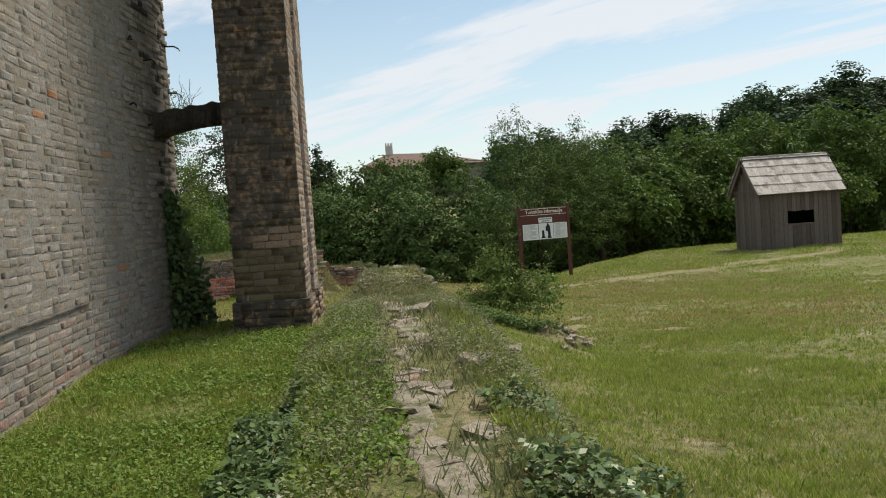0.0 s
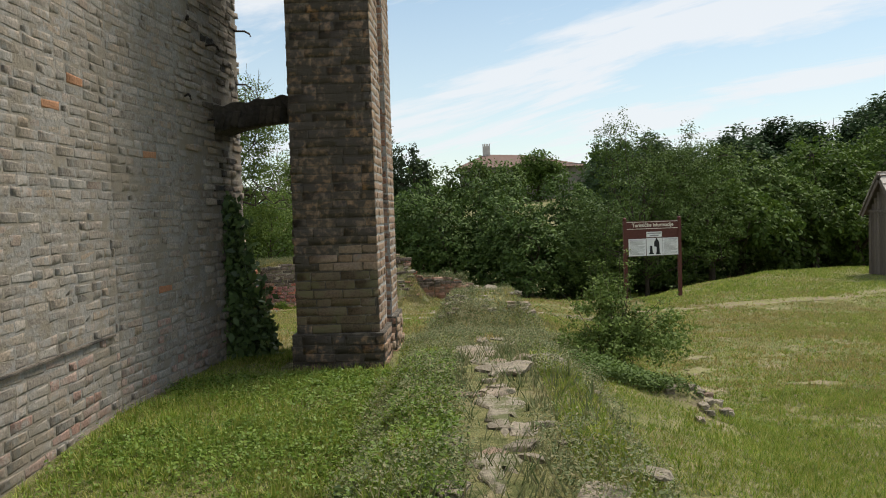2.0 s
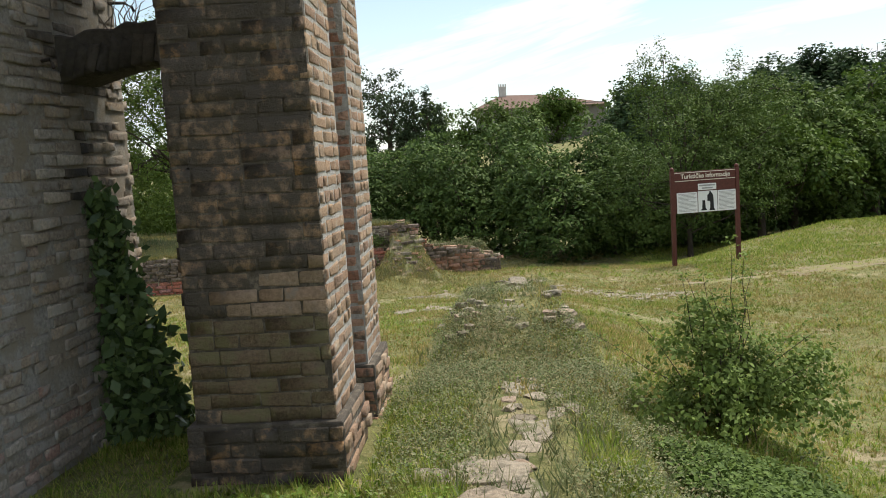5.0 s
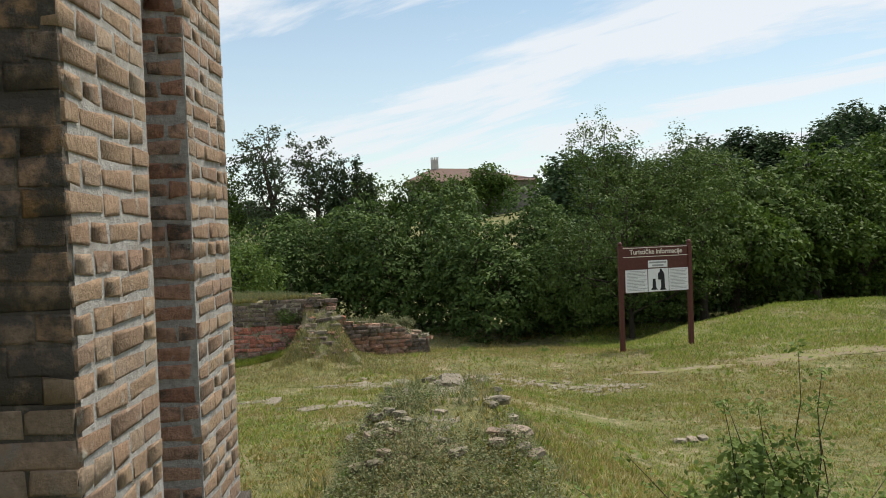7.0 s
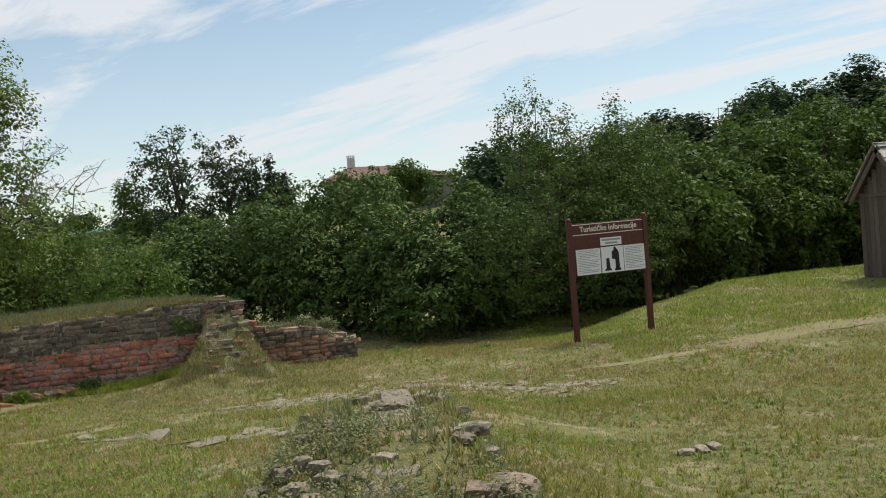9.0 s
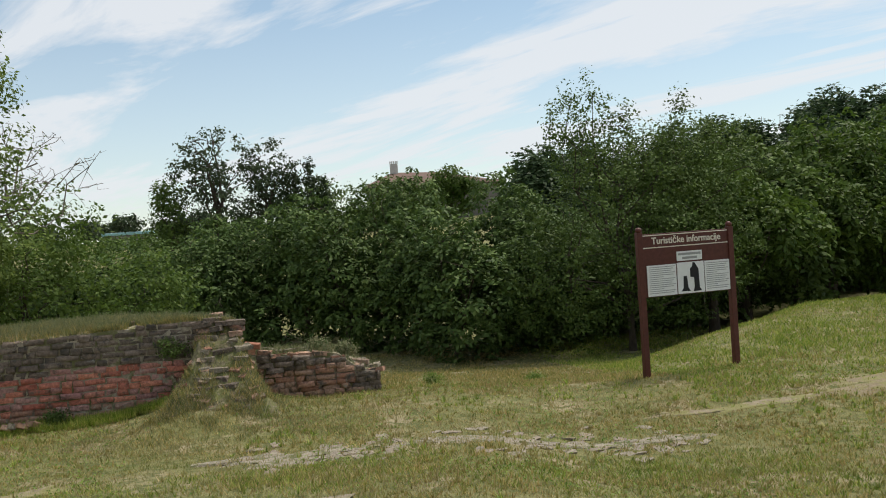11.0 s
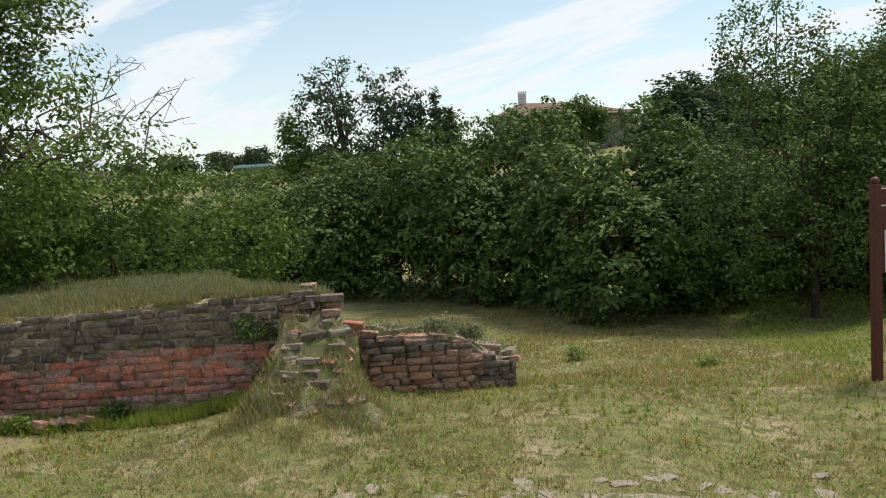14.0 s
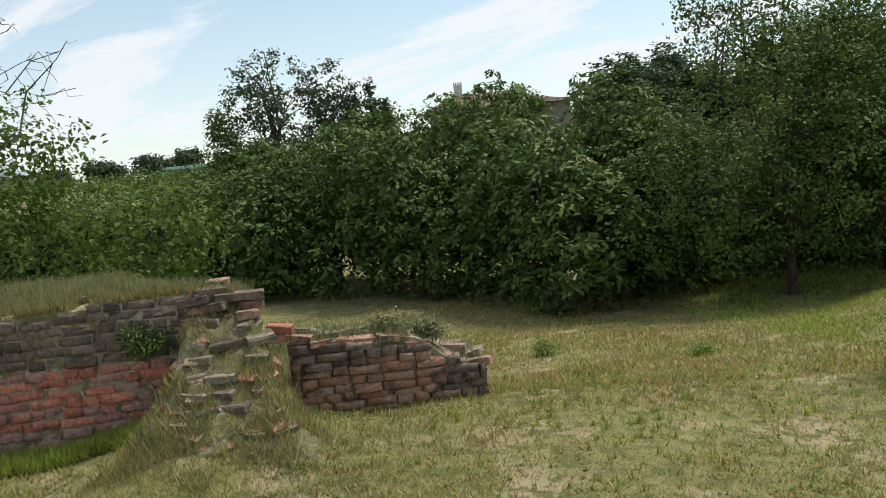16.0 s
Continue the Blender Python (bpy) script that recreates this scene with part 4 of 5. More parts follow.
for side_ in (0, 1):
    pane = part("roof_deck", box(-0.15, HW + 0.15, 0, slope_len, -0.02, 0.0), M_board, hut)
    y0 = -0.16 if side_ == 0 else HD + 0.3
    z0 = HH - RH * 0.16 / (HD / 2) + 0.06
    base = pose(0, y0, z0, pitch_, 0, 0) if side_ == 0 else pose(HW, y0, z0, pitch_, 0, 180)
    pane.matrix_basis = base
    for row in range(4):
        x = -0.17
        while x < HW + 0.12:
            w = rng.uniform(0.16, 0.3)
            sh = part("shingle", box(x, min(x + w, HW + 0.18) - 0.006, -0.012, slope_len / 4 + 0.08, 0.0, 0.022, 0.003), M_shingle, pane)
            sh.matrix_basis = pose(0, row * slope_len / 4 - rng.uniform(0, 0.02), 0.03 - 0.0, -3.2, 0, 0)
            x += w
part("ridge_board", box(-0.16, HW + 0.16, HD / 2 - 0.07, HD / 2 + 0.07, HH + RH + 0.06, HH + RH + 0.1, 0.006), M_board, hut)
for x in (-0.17, HW + 0.15):
    for sgn in (1, -1):
        ob = part("verge_board", box(0, 0.03, 0, slope_len, -0.1, 0.02, 0.004), M_board, hut)
        ob.matrix_basis = pose(x, HD / 2 - sgn * (HD / 2 + 0.16), HH - RH * 0.16 / (HD / 2) + 0.05, pitch_, 0, 0) if sgn == 1 else pose(x + 0.03, HD + 0.16, HH - RH * 0.16 / (HD / 2) + 0.05, pitch_, 0, 180)

# ---- house far behind the hedge ----
house = thing("house", "distant house with low red-brown roof and tall chimney", "house", (0, 150, 3.9))
part("wall", box(5, 27, 0, 14, -1, 5.4), M_plaster, house)
bm = bmesh.new()
pts = [(4, -1, 5.2), (28, -1, 4.9), (28, 15, 4.9), (4, 15, 5.2), (9.5, 7, 7.9), (17, 7, 7.6)]
vv = [bm.verts.new(p) for p in pts]
for f in ((0, 1, 5, 4), (1, 2, 5), (2, 3, 4, 5), (3, 0, 4)):
    bm.faces.new([vv[i] for i in f])
part("roof", bm, M_rooftile, house)
ch = part("chimney", box(9.2, 10.5, 6.4, 7.6, 5, 9.4, 0.05), M_chimney, house)
for i in range(5):
    part("chimney_cap_post", box(9.2 + 0.3 * i, 9.32 + 0.3 * i, 6.4, 7.6, 9.4, 9.85), M_chimney, ch)

dome = thing("domed_building", "far pale dome above dark hedge", "building", (-65.3, 160, 2.0))
part("wall", box(-2.6, 2.6, -2.6, 2.6, -1, 3.2), M_plaster, dome)
bm = bmesh.new()
bmesh.ops.create_uvsphere(bm, u_segments=24, v_segments=14, radius=2.7)
bmesh.ops.bisect_plane(bm, geom=bm.verts[:] + bm.edges[:] + bm.faces[:], plane_co=(0, 0, 0), plane_no=(0, 0, -1), clear_outer=True)
bmesh.ops.translate(bm, verts=bm.verts[:], vec=(0, 0, 3.1))
part("cupola", bm, M_dome, dome, smooth=True)
part("finial", box(-0.12, 0.12, -0.12, 0.12, 5.7, 6.4), M_dome, dome)
shed = thing("greenhouse", "far low shed with turquoise sheet roof", "shed", (-29, 120, 1.2))
part("wall", box(0, 5.4, 0, 4, -1, 2.2), M_plaster, shed)
part("roof", box(-0.2, 5.6, -0.2, 4.2, 2.2, 2.55, 0.05), M_glassroof, shed)

# ---- trees and shrubs ----
def on_ground(x, y, dz=0.0):
    return (x, y, float(ground_z(x, y)) + dz)


shrubs = []
for k in range(4):
    r = np.random.default_rng(100 + k)
    blobs = [(r.uniform(-0.5, 0.5), r.uniform(-0.3, 0.3), 1.2, 1.45, 1.3, 1.35), (r.uniform(-0.7, 0.7), 0, 2.4, 1.25, 1.2, 1.2), (r.uniform(-0.6, 0.6), 0.2, 3.4, 0.9, 0.9, 0.95), (r.uniform(-1, 1), 0.1, 2.0, 1.1, 1, 1.2)]
    shrubs.append(tree("hedge_shrub", "dense dark green leafy shrub in an overgrown hedge", "shrub", on_ground(-12 + 2 * k, 44), blobs, 430, 17, 0.14, 0.15, M_hedge, 200 + k, fork=0.7, trunk=0.07, limbs=6, inner=0.6, group="hedge shrubs", reach=0.26))
LINE_X = [-26, -16, -9, -3.7, 1.3, 4.4, 6.3, 8.8, 11.5, 16, 22, 32]
LINE_Y = [45, 43.5, 42, 40.2, 35.6, 32.8, 33.8, 35.2, 37.8, 40.8, 42.5, 43]
TOP = [2.6, 2.9, 3.4, 4.4, 4.7, 4.5, 4.0, 3.8, 3.9, 3.9, 4.4, 4.6]
r = np.random.default_rng(77)
x, i = -24.0, 0
first = 0
while x < 31:
    for row in range(2):
        px, py = x + r.normal(0, 0.3) + row * 0.8, float(np.interp(x, LINE_X, LINE_Y)) + 1.3 + 1.9 * row + r.normal(0, 0.25)
        tall = float(np.interp(x, LINE_X, TOP)) / 4.25 * r.uniform(0.88, 1.08) * (1.06 if row else 0.94)
        m = Matrix.Translation(on_ground(px, py, -0.05)) @ pose(0, 0, 0, 0, 0, r.uniform(0, 360)) @ Matrix.Diagonal((1.05, 1.05, tall, 1))
        if first < 4:
            shrubs[first].matrix_basis = m
            first += 1
        else:
            copy_thing(shrubs[i % 4], Matrix.Translation(m.translation) @ pose(0, 0, 0, 0, 0, r.uniform(0, 360)) @ Matrix.Diagonal((1.05 / shrubs[i % 4].scale[0], 1.05 / shrubs[i % 4].scale[1], tall / shrubs[i % 4].scale[2], 1)))
        i += 1
    x += 1.55

shoots = [(-1.6 + 0.33 * k, 0.2 * math.sin(k * 2.1), 5.35 + 0.75 * math.sin(k * 0.62 + 0.2) + 0.35 * math.sin(k * 2.7), 0.3, 0.3, 0.85) for k in range(11)]
tree("plum_tree", "rounded olive-green tree with sparse upright shoots on top", "tree", on_ground(7.9, 32.6),
     [(0, 0, 3.0, 2.8, 2.0, 2.3), (-1.5, -0.3, 2.0, 1.6, 1.4, 1.7), (1.3, -0.3, 2.4, 1.8, 1.5, 1.9), (0.3, 0, 4.6, 1.9, 1.5, 1.2), (2.1, 0.4, 3.5, 1.9, 1.5, 2.2), (2.6, 0.6, 5.0, 1.2, 1.1, 1.1)] + shoots, 1500, 26, 0.13, 0.085, M_cherry, 7, fork=1.0, trunk=0.09, limbs=19, inner=0.45)
for x, y, s, sd in ((16.6, 38.0, 1.0, 1), (20.8, 40.0, 1.1, 2), (12.9, 36.6, 0.85, 3), (25.5, 41, 1.2, 4), (30.5, 42, 1.2, 5)):
    tree("walnut_tree", "broad bright green tree behind the hedge", "tree", on_ground(x, y), [(0, 0, 3.6 * s, 2.6 * s, 2.4, 2.4 * s), (-1.6 * s, -0.6, 2.3 * s, 1.8, 1.8, 2.0), (1.7 * s, -0.4, 2.8 * s, 1.9, 1.8, 2.2), (0.3, 0, 5.2 * s, 1.7, 1.7, 1.3), (0.4, 0.2, 4.4 * s, 2.0, 1.6, 1.6)],
         620, 20, 0.22, 0.2, M_bright if sd != 3 else M_cherry, 300 + sd, fork=1.6, trunk=0.2, limbs=8, inner=0.55, reach=0.36)
for x, y, sd in ((10.9, 34.4, 11), (14.6, 36.6, 12), (18.8, 38.2, 13), (23.0, 39.2, 14)):
    tree("walnut_tree", "low-branched green tree overhanging a shady hollow", "tree", on_ground(x, y), [(0, -0.4, 3.3, 2.3, 1.9, 1.2), (-1.5, -0.6, 2.7, 1.5, 1.5, 0.8), (1.6, -0.6, 2.8, 1.5, 1.5, 0.9)],
         430, 18, 0.2, 0.19, M_bright, 320 + sd, fork=1.3, trunk=0.14, limbs=7, inner=0.4, reach=0.36)
woods = []
for k in range(3):
    s = 1.0 + 0.12 * k
    woods.append(tree("forest_tree", "dark green tall tree in the wood on the slope", "tree", on_ground(30 + 7 * k, 78), [(0, 0, 7.0, 2.3, 2.2, 4.0), (-1.0, 0, 5.0, 2.2, 2.0, 3.0), (1.1, 0.2, 6.2, 1.9, 2.0, 3.0), (0.2 * k, 0, 10.4, 1.2, 1.2, 2.4), (0.9 - 0.7 * k, 0, 9.2, 1.1, 1.1, 2.0)],
                 330, 17, 0.34, 0.42, M_forest, 400 + k, fork=3.0, trunk=0.25, limbs=6, inner=0.5, group="forest trees"))
r = np.random.default_rng(9)
for i in range(56):
    x = 14 + 1.15 * i + r.normal(0, 0.8)
    y = 64 + r.uniform(-6, 18)
    spot = on_ground(x, y, -0.1)
    top = 1.5 + (np.interp(x * 80 / y, [18, 26, 37, 45, 60, 90], [7.6, 8.7, 9.6, 11.4, 11.6, 12.5]) - 1.5) * y / 80
    tall = (top - spot[2]) / 12.9 * r.uniform(0.78, 1.06)
    copy_thing(woods[i % 3], Matrix.Translation(spot) @ pose(0, 0, 0, 0, 0, r.uniform(0, 360)) @ Matrix.Diagonal((0.95, 0.95, tall, 1)))
for k in range(3):
    woods[k].matrix_basis = Matrix.Translation(on_ground(30 + 9 * k, 74)) @ Matrix.Diagonal((0.95, 0.95, 0.6, 1))

# tall pair and dark conifers far behind
tree("willow_tree", "tall dark far tree with airy domed crown", "tree", (-9.6, 84, 0.2), [(0, 0, 8.6, 2.8, 2.6, 2.4), (-1.6, 0, 7.0, 2.2, 2, 2.2), (1.2, 0, 5.0, 2.8, 2.4, 3.0), (-0.4, 0, 3, 3, 2.4, 3)], 190, 26, 0.3, 0.3, M_far, 501, fork=3.5, trunk=0.3, limbs=10, inner=0.72)
tree("willow_tree", "tall dark far tree with airy domed crown", "tree", (-5.6, 85, 0.2), [(0, 0, 8.0, 1.9, 1.9, 2.2), (0.6, 0, 5.5, 2.2, 2, 2.6), (-0.6, 0, 3, 2.6, 2.2, 3)], 160, 26, 0.3, 0.3, M_far, 502, fork=3.5, trunk=0.26, limbs=7, inner=0.5)
tree("willow_tree", "small pale drooping far tree", "tree", (-13.6, 84, 0.2), [(0, 0, 5.4, 1.3, 1.3, 1.5), (0, 0, 3.4, 1.5, 1.3, 2.4)], 120, 22, 0.3, 0.3, M_cherry, 503, fork=2, trunk=0.15, limbs=4)
for x, h in ((-3.1, 8.4), (-1.9, 8.0), (-0.8, 6.4), (-4.0, 7.4)):
    blobs = [(0, 0, h * t, 1.25 * (1.08 - t), 1.2 * (1.08 - t), 0.9) for t in (0.15, 0.3, 0.45, 0.6, 0.75, 0.88, 0.97)]
    tree("conifer", "dark pointed far conifer", "tree", (x, 84, 0.0), blobs, 130, 20, 0.22, 0.28, M_far, int(600 + 10 * x), fork=h * 0.7, trunk=0.14, limbs=4, group="far conifers")
tree("walnut_tree", "round bright tree in front of distant house", "tree", (17.6, 143, 3.0), [(0, 0, 5.6, 3.4, 3, 2.4), (-1.6, 0, 4.2, 2.8, 2.4, 2.4), (2.2, 0, 4.2, 2.6, 2.2, 2.4), (0, 0, 1.8, 3.6, 2.6, 2.2)], 300, 20, 0.45, 0.5, M_bright, 701, fork=3.5, trunk=0.3, limbs=6)
r = np.random.default_rng(19)
for i, x in enumerate((-2, 2.5, 6.5, 11, 24, 27.5, 31)):
    tree("garden_tree", "low olive garden tree on the far slope", "tree", (x, 128 + r.uniform(-6, 6), 1.6), [(0, 0, 4.8 + r.uniform(-0.5, 1.0), 2.3, 2, 2.2), (1.2, 0, 3.2, 2.4, 2, 2.2), (-0.6, 0, 1.8, 2.6, 2, 2)], 110, 20, 0.45, 0.5, M_cherry, 720 + i, fork=2, trunk=0.14, limbs=5, group="garden trees")
for i, x in enumerate(np.linspace(-82, -18, 17)):
    tree("horizon_tree", "tiny dark tree on the horizon", "tree", (x + r.normal(0, 1.5), 165 + r.uniform(-10, 20), 3.0), [(0, 0, 2.0 + r.uniform(-0.6, 0.9), 2.4, 2.2, 1.6)], 60, 18, 0.5, 0.6, M_far, 760 + i, fork=1, trunk=0.15, limbs=2, group="horizon trees")
vines = thing("vineyard", "rows of bright green vines on the far slope", "vineyard", kind="stuff")
rng = np.random.default_rng(55)
c = np.stack([rng.uniform(-45, -10, 900), rng.integers(0, 6, 900) * 5.0 + 95, np.zeros(900)], -1)
c[:, 2] = ground_z(c[:, 0], c[:, 1]) + rng.uniform(0.4, 1.9, 900)
v, f = leaves(rng, c, np.tile([0, -0.5, 0.5], (900, 1)), 9, 0.35, 0.4)
tagged(part("vine_leaves", np_mesh("vine_leaves", v, f), M_bright, vines), kind="stuff")

# locust tree by the ruin
locust = tree("locust_tree", "spreading locust tree with forked trunk and airy crown", "tree", (-6.05, 25.8, 0.3),
     [(-0.3, 0, 3.6, 1.7, 1.5, 1.1), (-1.6, 0, 2.6, 1.3, 1.3, 1.1), (1.1, 0, 2.9, 1.0, 1.0, 1.0), (0.1, 0.1, 4.6, 1.5, 1.3, 0.9), (-1.8, 0.2, 4.2, 1.3, 1.2, 1.0), (1.3, 0, 3.9, 0.7, 0.7, 0.6), (-2.6, 0, 1.5, 1.1, 1.1, 1.0), (1.3, -0.2, 1.5, 1.0, 0.9, 0.7), (-1.1, -0.3, 1.4, 0.9, 0.8, 0.6)],
     1350, 28, 0.11, 0.075, M_locust, 81, fork=1.65, trunk=0.115, limbs=14, inner=0.12, flat=0.9)
rng = np.random.default_rng(82)
for _ in range(9):
    v, f = [], []
    a = np.array([rng.uniform(0.6, 1.3), rng.uniform(0.3, 1.2), rng.uniform(1.6, 2.2)])
    b = a + np.array([rng.uniform(0.6, 1.4), rng.uniform(0.2, 0.8), rng.uniform(-0.2, 1.2)])
    p = bent(rng, a, b, 0.2, 6)
    tube(v, f, p, np.linspace(0.018, 0.005, len(p)), 5)
    for _ in range(6):
        j = rng.integers(2, len(p))
        e = np.array(p[j]) + rng.normal(0, 0.22, 3) + np.array([0.12, 0, 0.12])
        q = bent(rng, p[j], e, 0.25, 4)
        tube(v, f, q, np.linspace(0.007, 0.003, len(q)), 4)
    part("dead_branch", np_mesh("dead_branch", v, f), M_dead, locust, "bare grey dead branch", smooth=True)
for x, y, s, sd in ((-7.4, 28.5, 1.0, 1), (-5.4, 28.8, 1.05, 2), (-9.6, 28, 0.95, 3), (-3.9, 30.5, 0.9, 4), (-11.5, 30, 1.1, 5), (-6.3, 27.6, 0.7, 6), (-8.6, 30.5, 1.1, 7)):
    tree("elder_shrub", "light green drooping shrub behind the ruin", "shrub", on_ground(x, y, -0.3), [(0, 0, 0.9 * s, 1.5 * s, 1.2, 1.0 * s), (0.3, 0, 2.0 * s, 1.2 * s, 1, 1.0 * s)], 260, 22, 0.15, 0.1, M_elder, 820 + sd, fork=0.5, trunk=0.05, limbs=5, inner=0.5, group="shrubs behind the ruin")

# bush by the path
rng = np.random.default_rng(91)
bush = thing("wild_rose_bush", "small loose green bush with tall shoots beside the path", "bush", on_ground(2.02, 10.7))
c, d = blob_clumps(rng, [(0.05, 0, 0.2, 0.72, 0.6, 0.26), (-0.12, 0, 0.45, 0.42, 0.4, 0.3), (0.35, 0.1, 0.34, 0.46, 0.4, 0.24), (-0.1, 0, 0.72, 0.2, 0.2, 0.2)], 270, 0.25)
keep = c[:, 2] > 0.02
v, f = leaves(rng, c[keep], d[keep], 34, 0.05, 0.042)
sv, sf = [], []
tips = []
for k in range(26):
    tip = np.array([rng.normal(-0.05, 0.32), rng.normal(0, 0.28), rng.uniform(0.5, 0.85)])
    if k < 8:
        tip = np.array([-0.28 + 0.07 * k, rng.normal(0, 0.1), rng.uniform(0.9, 1.32)])
    p = bent(rng, (rng.normal(0, 0.08), rng.normal(0, 0.08), -0.05), tip, 0.05, 5)
    sv, sf = [], []
    tube(sv, sf, p, np.linspace(0.005, 0.0015, len(p)), 5)
    part("stem", np_mesh("stem", sv, sf), M_bark, bush, smooth=True)
    tips += p[2:]
tv, tf = leaves(rng, np.array(tips), np.tile([0, 0, 1.0], (len(tips), 1)), 20, 0.035, 0.03)
part("foliage", np_mesh("foliage", np.concatenate([v, tv]), np.concatenate([f, tf + len(v)])), M_rose, bush)

# ivy on the tower's foot
ivy = thing("ivy", "dark glossy ivy climbing the tower's corner", "ivy", (-2.05, 10.95, 0.12))
rng = np.random.default_rng(95)
n = 520
z = rng.random(n) ** 1.25 * 1.75
halfw = np.interp(z, [0, 0.5, 1.0, 1.75], [0.36, 0.34, 0.2, 0.04])
c = np.stack([rng.uniform(-1, 1, n) * halfw + np.interp(z, [0, 1.7], [0.0, -0.12]), -0.15 + rng.uniform(-0.3, 0.3, n) * halfw * 1.6, z], -1)
d = np.stack([rng.normal(0.3, 0.4, n), -np.ones(n), rng.normal(0.2, 0.3, n)], -1)
v, f = leaves(rng, c, d, 9, 0.06, 0.095, 0.3)
part("ivy_leaves", np_mesh("ivy_leaves", v, f), M_ivy, ivy)
sv, sf = [], []
for k in range(9):
    p = bent(rng, (rng.uniform(-0.2, 0.2), 0, -0.05), (rng.uniform(-0.2, 0.05), -0.03, rng.uniform(0.9, 1.7)), 0.12, 6)
    sv, sf = [], []
    tube(sv, sf, p, np.linspace(0.014, 0.004, len(p)), 5)
    part("ivy_stem", np_mesh("ivy_stem", sv, sf), M_bark, ivy, smooth=True)


def weed_clump(x, y, z, size, mat, label, seed, name="weed_clump"):
    rng = np.random.default_rng(seed)
    root = thing(name, label, "plant", (x, y, z), 0, "weeds by the ruins")
    c, d = blob_clumps(rng, [(0, 0, size * 0.45, size, size * 0.7, size * 0.6)], 40, 0.2)
    v, f = leaves(rng, c, d, 24, 0.045, 0.03)
    part("foliage", np_mesh("foliage", v, f), mat, root)
    for k in range(7):
        sv, sf = [], []
        p = bent(rng, (rng.normal(0, 0.04), 0, -0.05), (rng.normal(0, size * 0.5), rng.normal(0, size * 0.4), size * rng.uniform(0.5, 1.1)), 0.12, 4)
        tube(sv, sf, p, np.linspace(0.005, 0.002, len(p)), 4)
        part("stem", np_mesh("stem", sv, sf), M_cherry, root)


for x, y, z, size, mat, seed in ((-1.35, 23.3, -0.55, 0.24, M_bright, 1), (-1.65, 23.35, -0.62, 0.16, M_clover, 2), (-3.0, 23.32, -0.66, 0.17, M_hedge, 3), (-1.5, 23.42, 0.12, 0.2, M_cherry, 4),
                                 (-3.9, 23.1, -0.66, 0.13, M_clover, 5), (0.35, 24.3, -0.12, 0.16, M_weed, 6), (0.75, 24.2, -0.16, 0.13, M_weed, 7), (3.96, 26.5, -1.28, 0.16, M_clover, 8), (2.36, 28.4, -1.5, 0.2, M_clover, 9), (2.45, 10.6, -0.42, 0.22, M_weed, 10), (0.25, 12.95, 0.05, 0.22, M_clover, 11)):
    weed_clump(x, y, z, size, mat, "leafy green weeds growing at the brickwork" if y > 23 and y < 25 else "leafy weed clump in the lawn", 900 + seed)
dry = thing("dry_shrub", "thin bare twigs sprouting on the arch", "twigs", (-1.85, 10.8, 2.9))
rng = np.random.default_rng(47)
for k in range(14):
    sv, sf = [], []
    p = bent(rng, (rng.normal(0, 0.08), rng.normal(0, 0.08), -0.03), (rng.normal(0, 0.14), rng.normal(0, 0.12), rng.uniform(0.12, 0.45)), 0.15, 4)
    tube(sv, sf, p, np.linspace(0.005, 0.0015, len(p)), 4)
    part("twig", np_mesh("twig", sv, sf), M_dead, dry)


# ---- stones of the buried wall, dirt, grass ----
footing = thing("wall_footing", "buried wall top of worn stones along the path", "wall footing", kind="structure")
rng = np.random.default_rng(61)
stone_meshes = []
for k in range(7):
    bm = bmesh.new()
    bmesh.ops.create_icosphere(bm, subdivisions=2, radius=0.5)
    for v_ in bm.verts:
        p = v_.co.copy()
        v_.co = Vector((max(-0.4, min(0.4, p.x * 1.15)), max(-0.4, min(0.4, p.y * 1.15)), max(-0.3, min(0.27, p.z)))) + Vector((noise.noise(p * 2.5 + Vector((k * 5, 0, 0))), noise.noise(p * 2.5 + Vector((0, k * 7, 3))), noise.noise(p * 2.5 + Vector((2, 0, k * 3))))) * 0.13
    me = bpy.data.meshes.new("stone")
    bm.to_mesh(me)
    bm.free()
    me.materials.append(M_stone)
    stone_meshes.append(me)


slab_meshes = [m.copy() for m in stone_meshes]
for m in slab_meshes:
    m.materials.clear()
    m.materials.append(M_slab)


def stone(x, y, sx, sy, sz, sink=0.35, parent=footing, mat=None):
    ob = new("stone", (slab_meshes if mat else stone_meshes)[int(rng.integers(0, 7))])
    ob.matrix_basis = pose(x, y, float(ground_z(x, y)) + sz * (0.27 - sink), rng.normal(0, 5), rng.normal(0, 5), rng.uniform(0, 360)) @ Matrix.Diagonal((sx, sy, sz, 1))
    ob.parent = parent


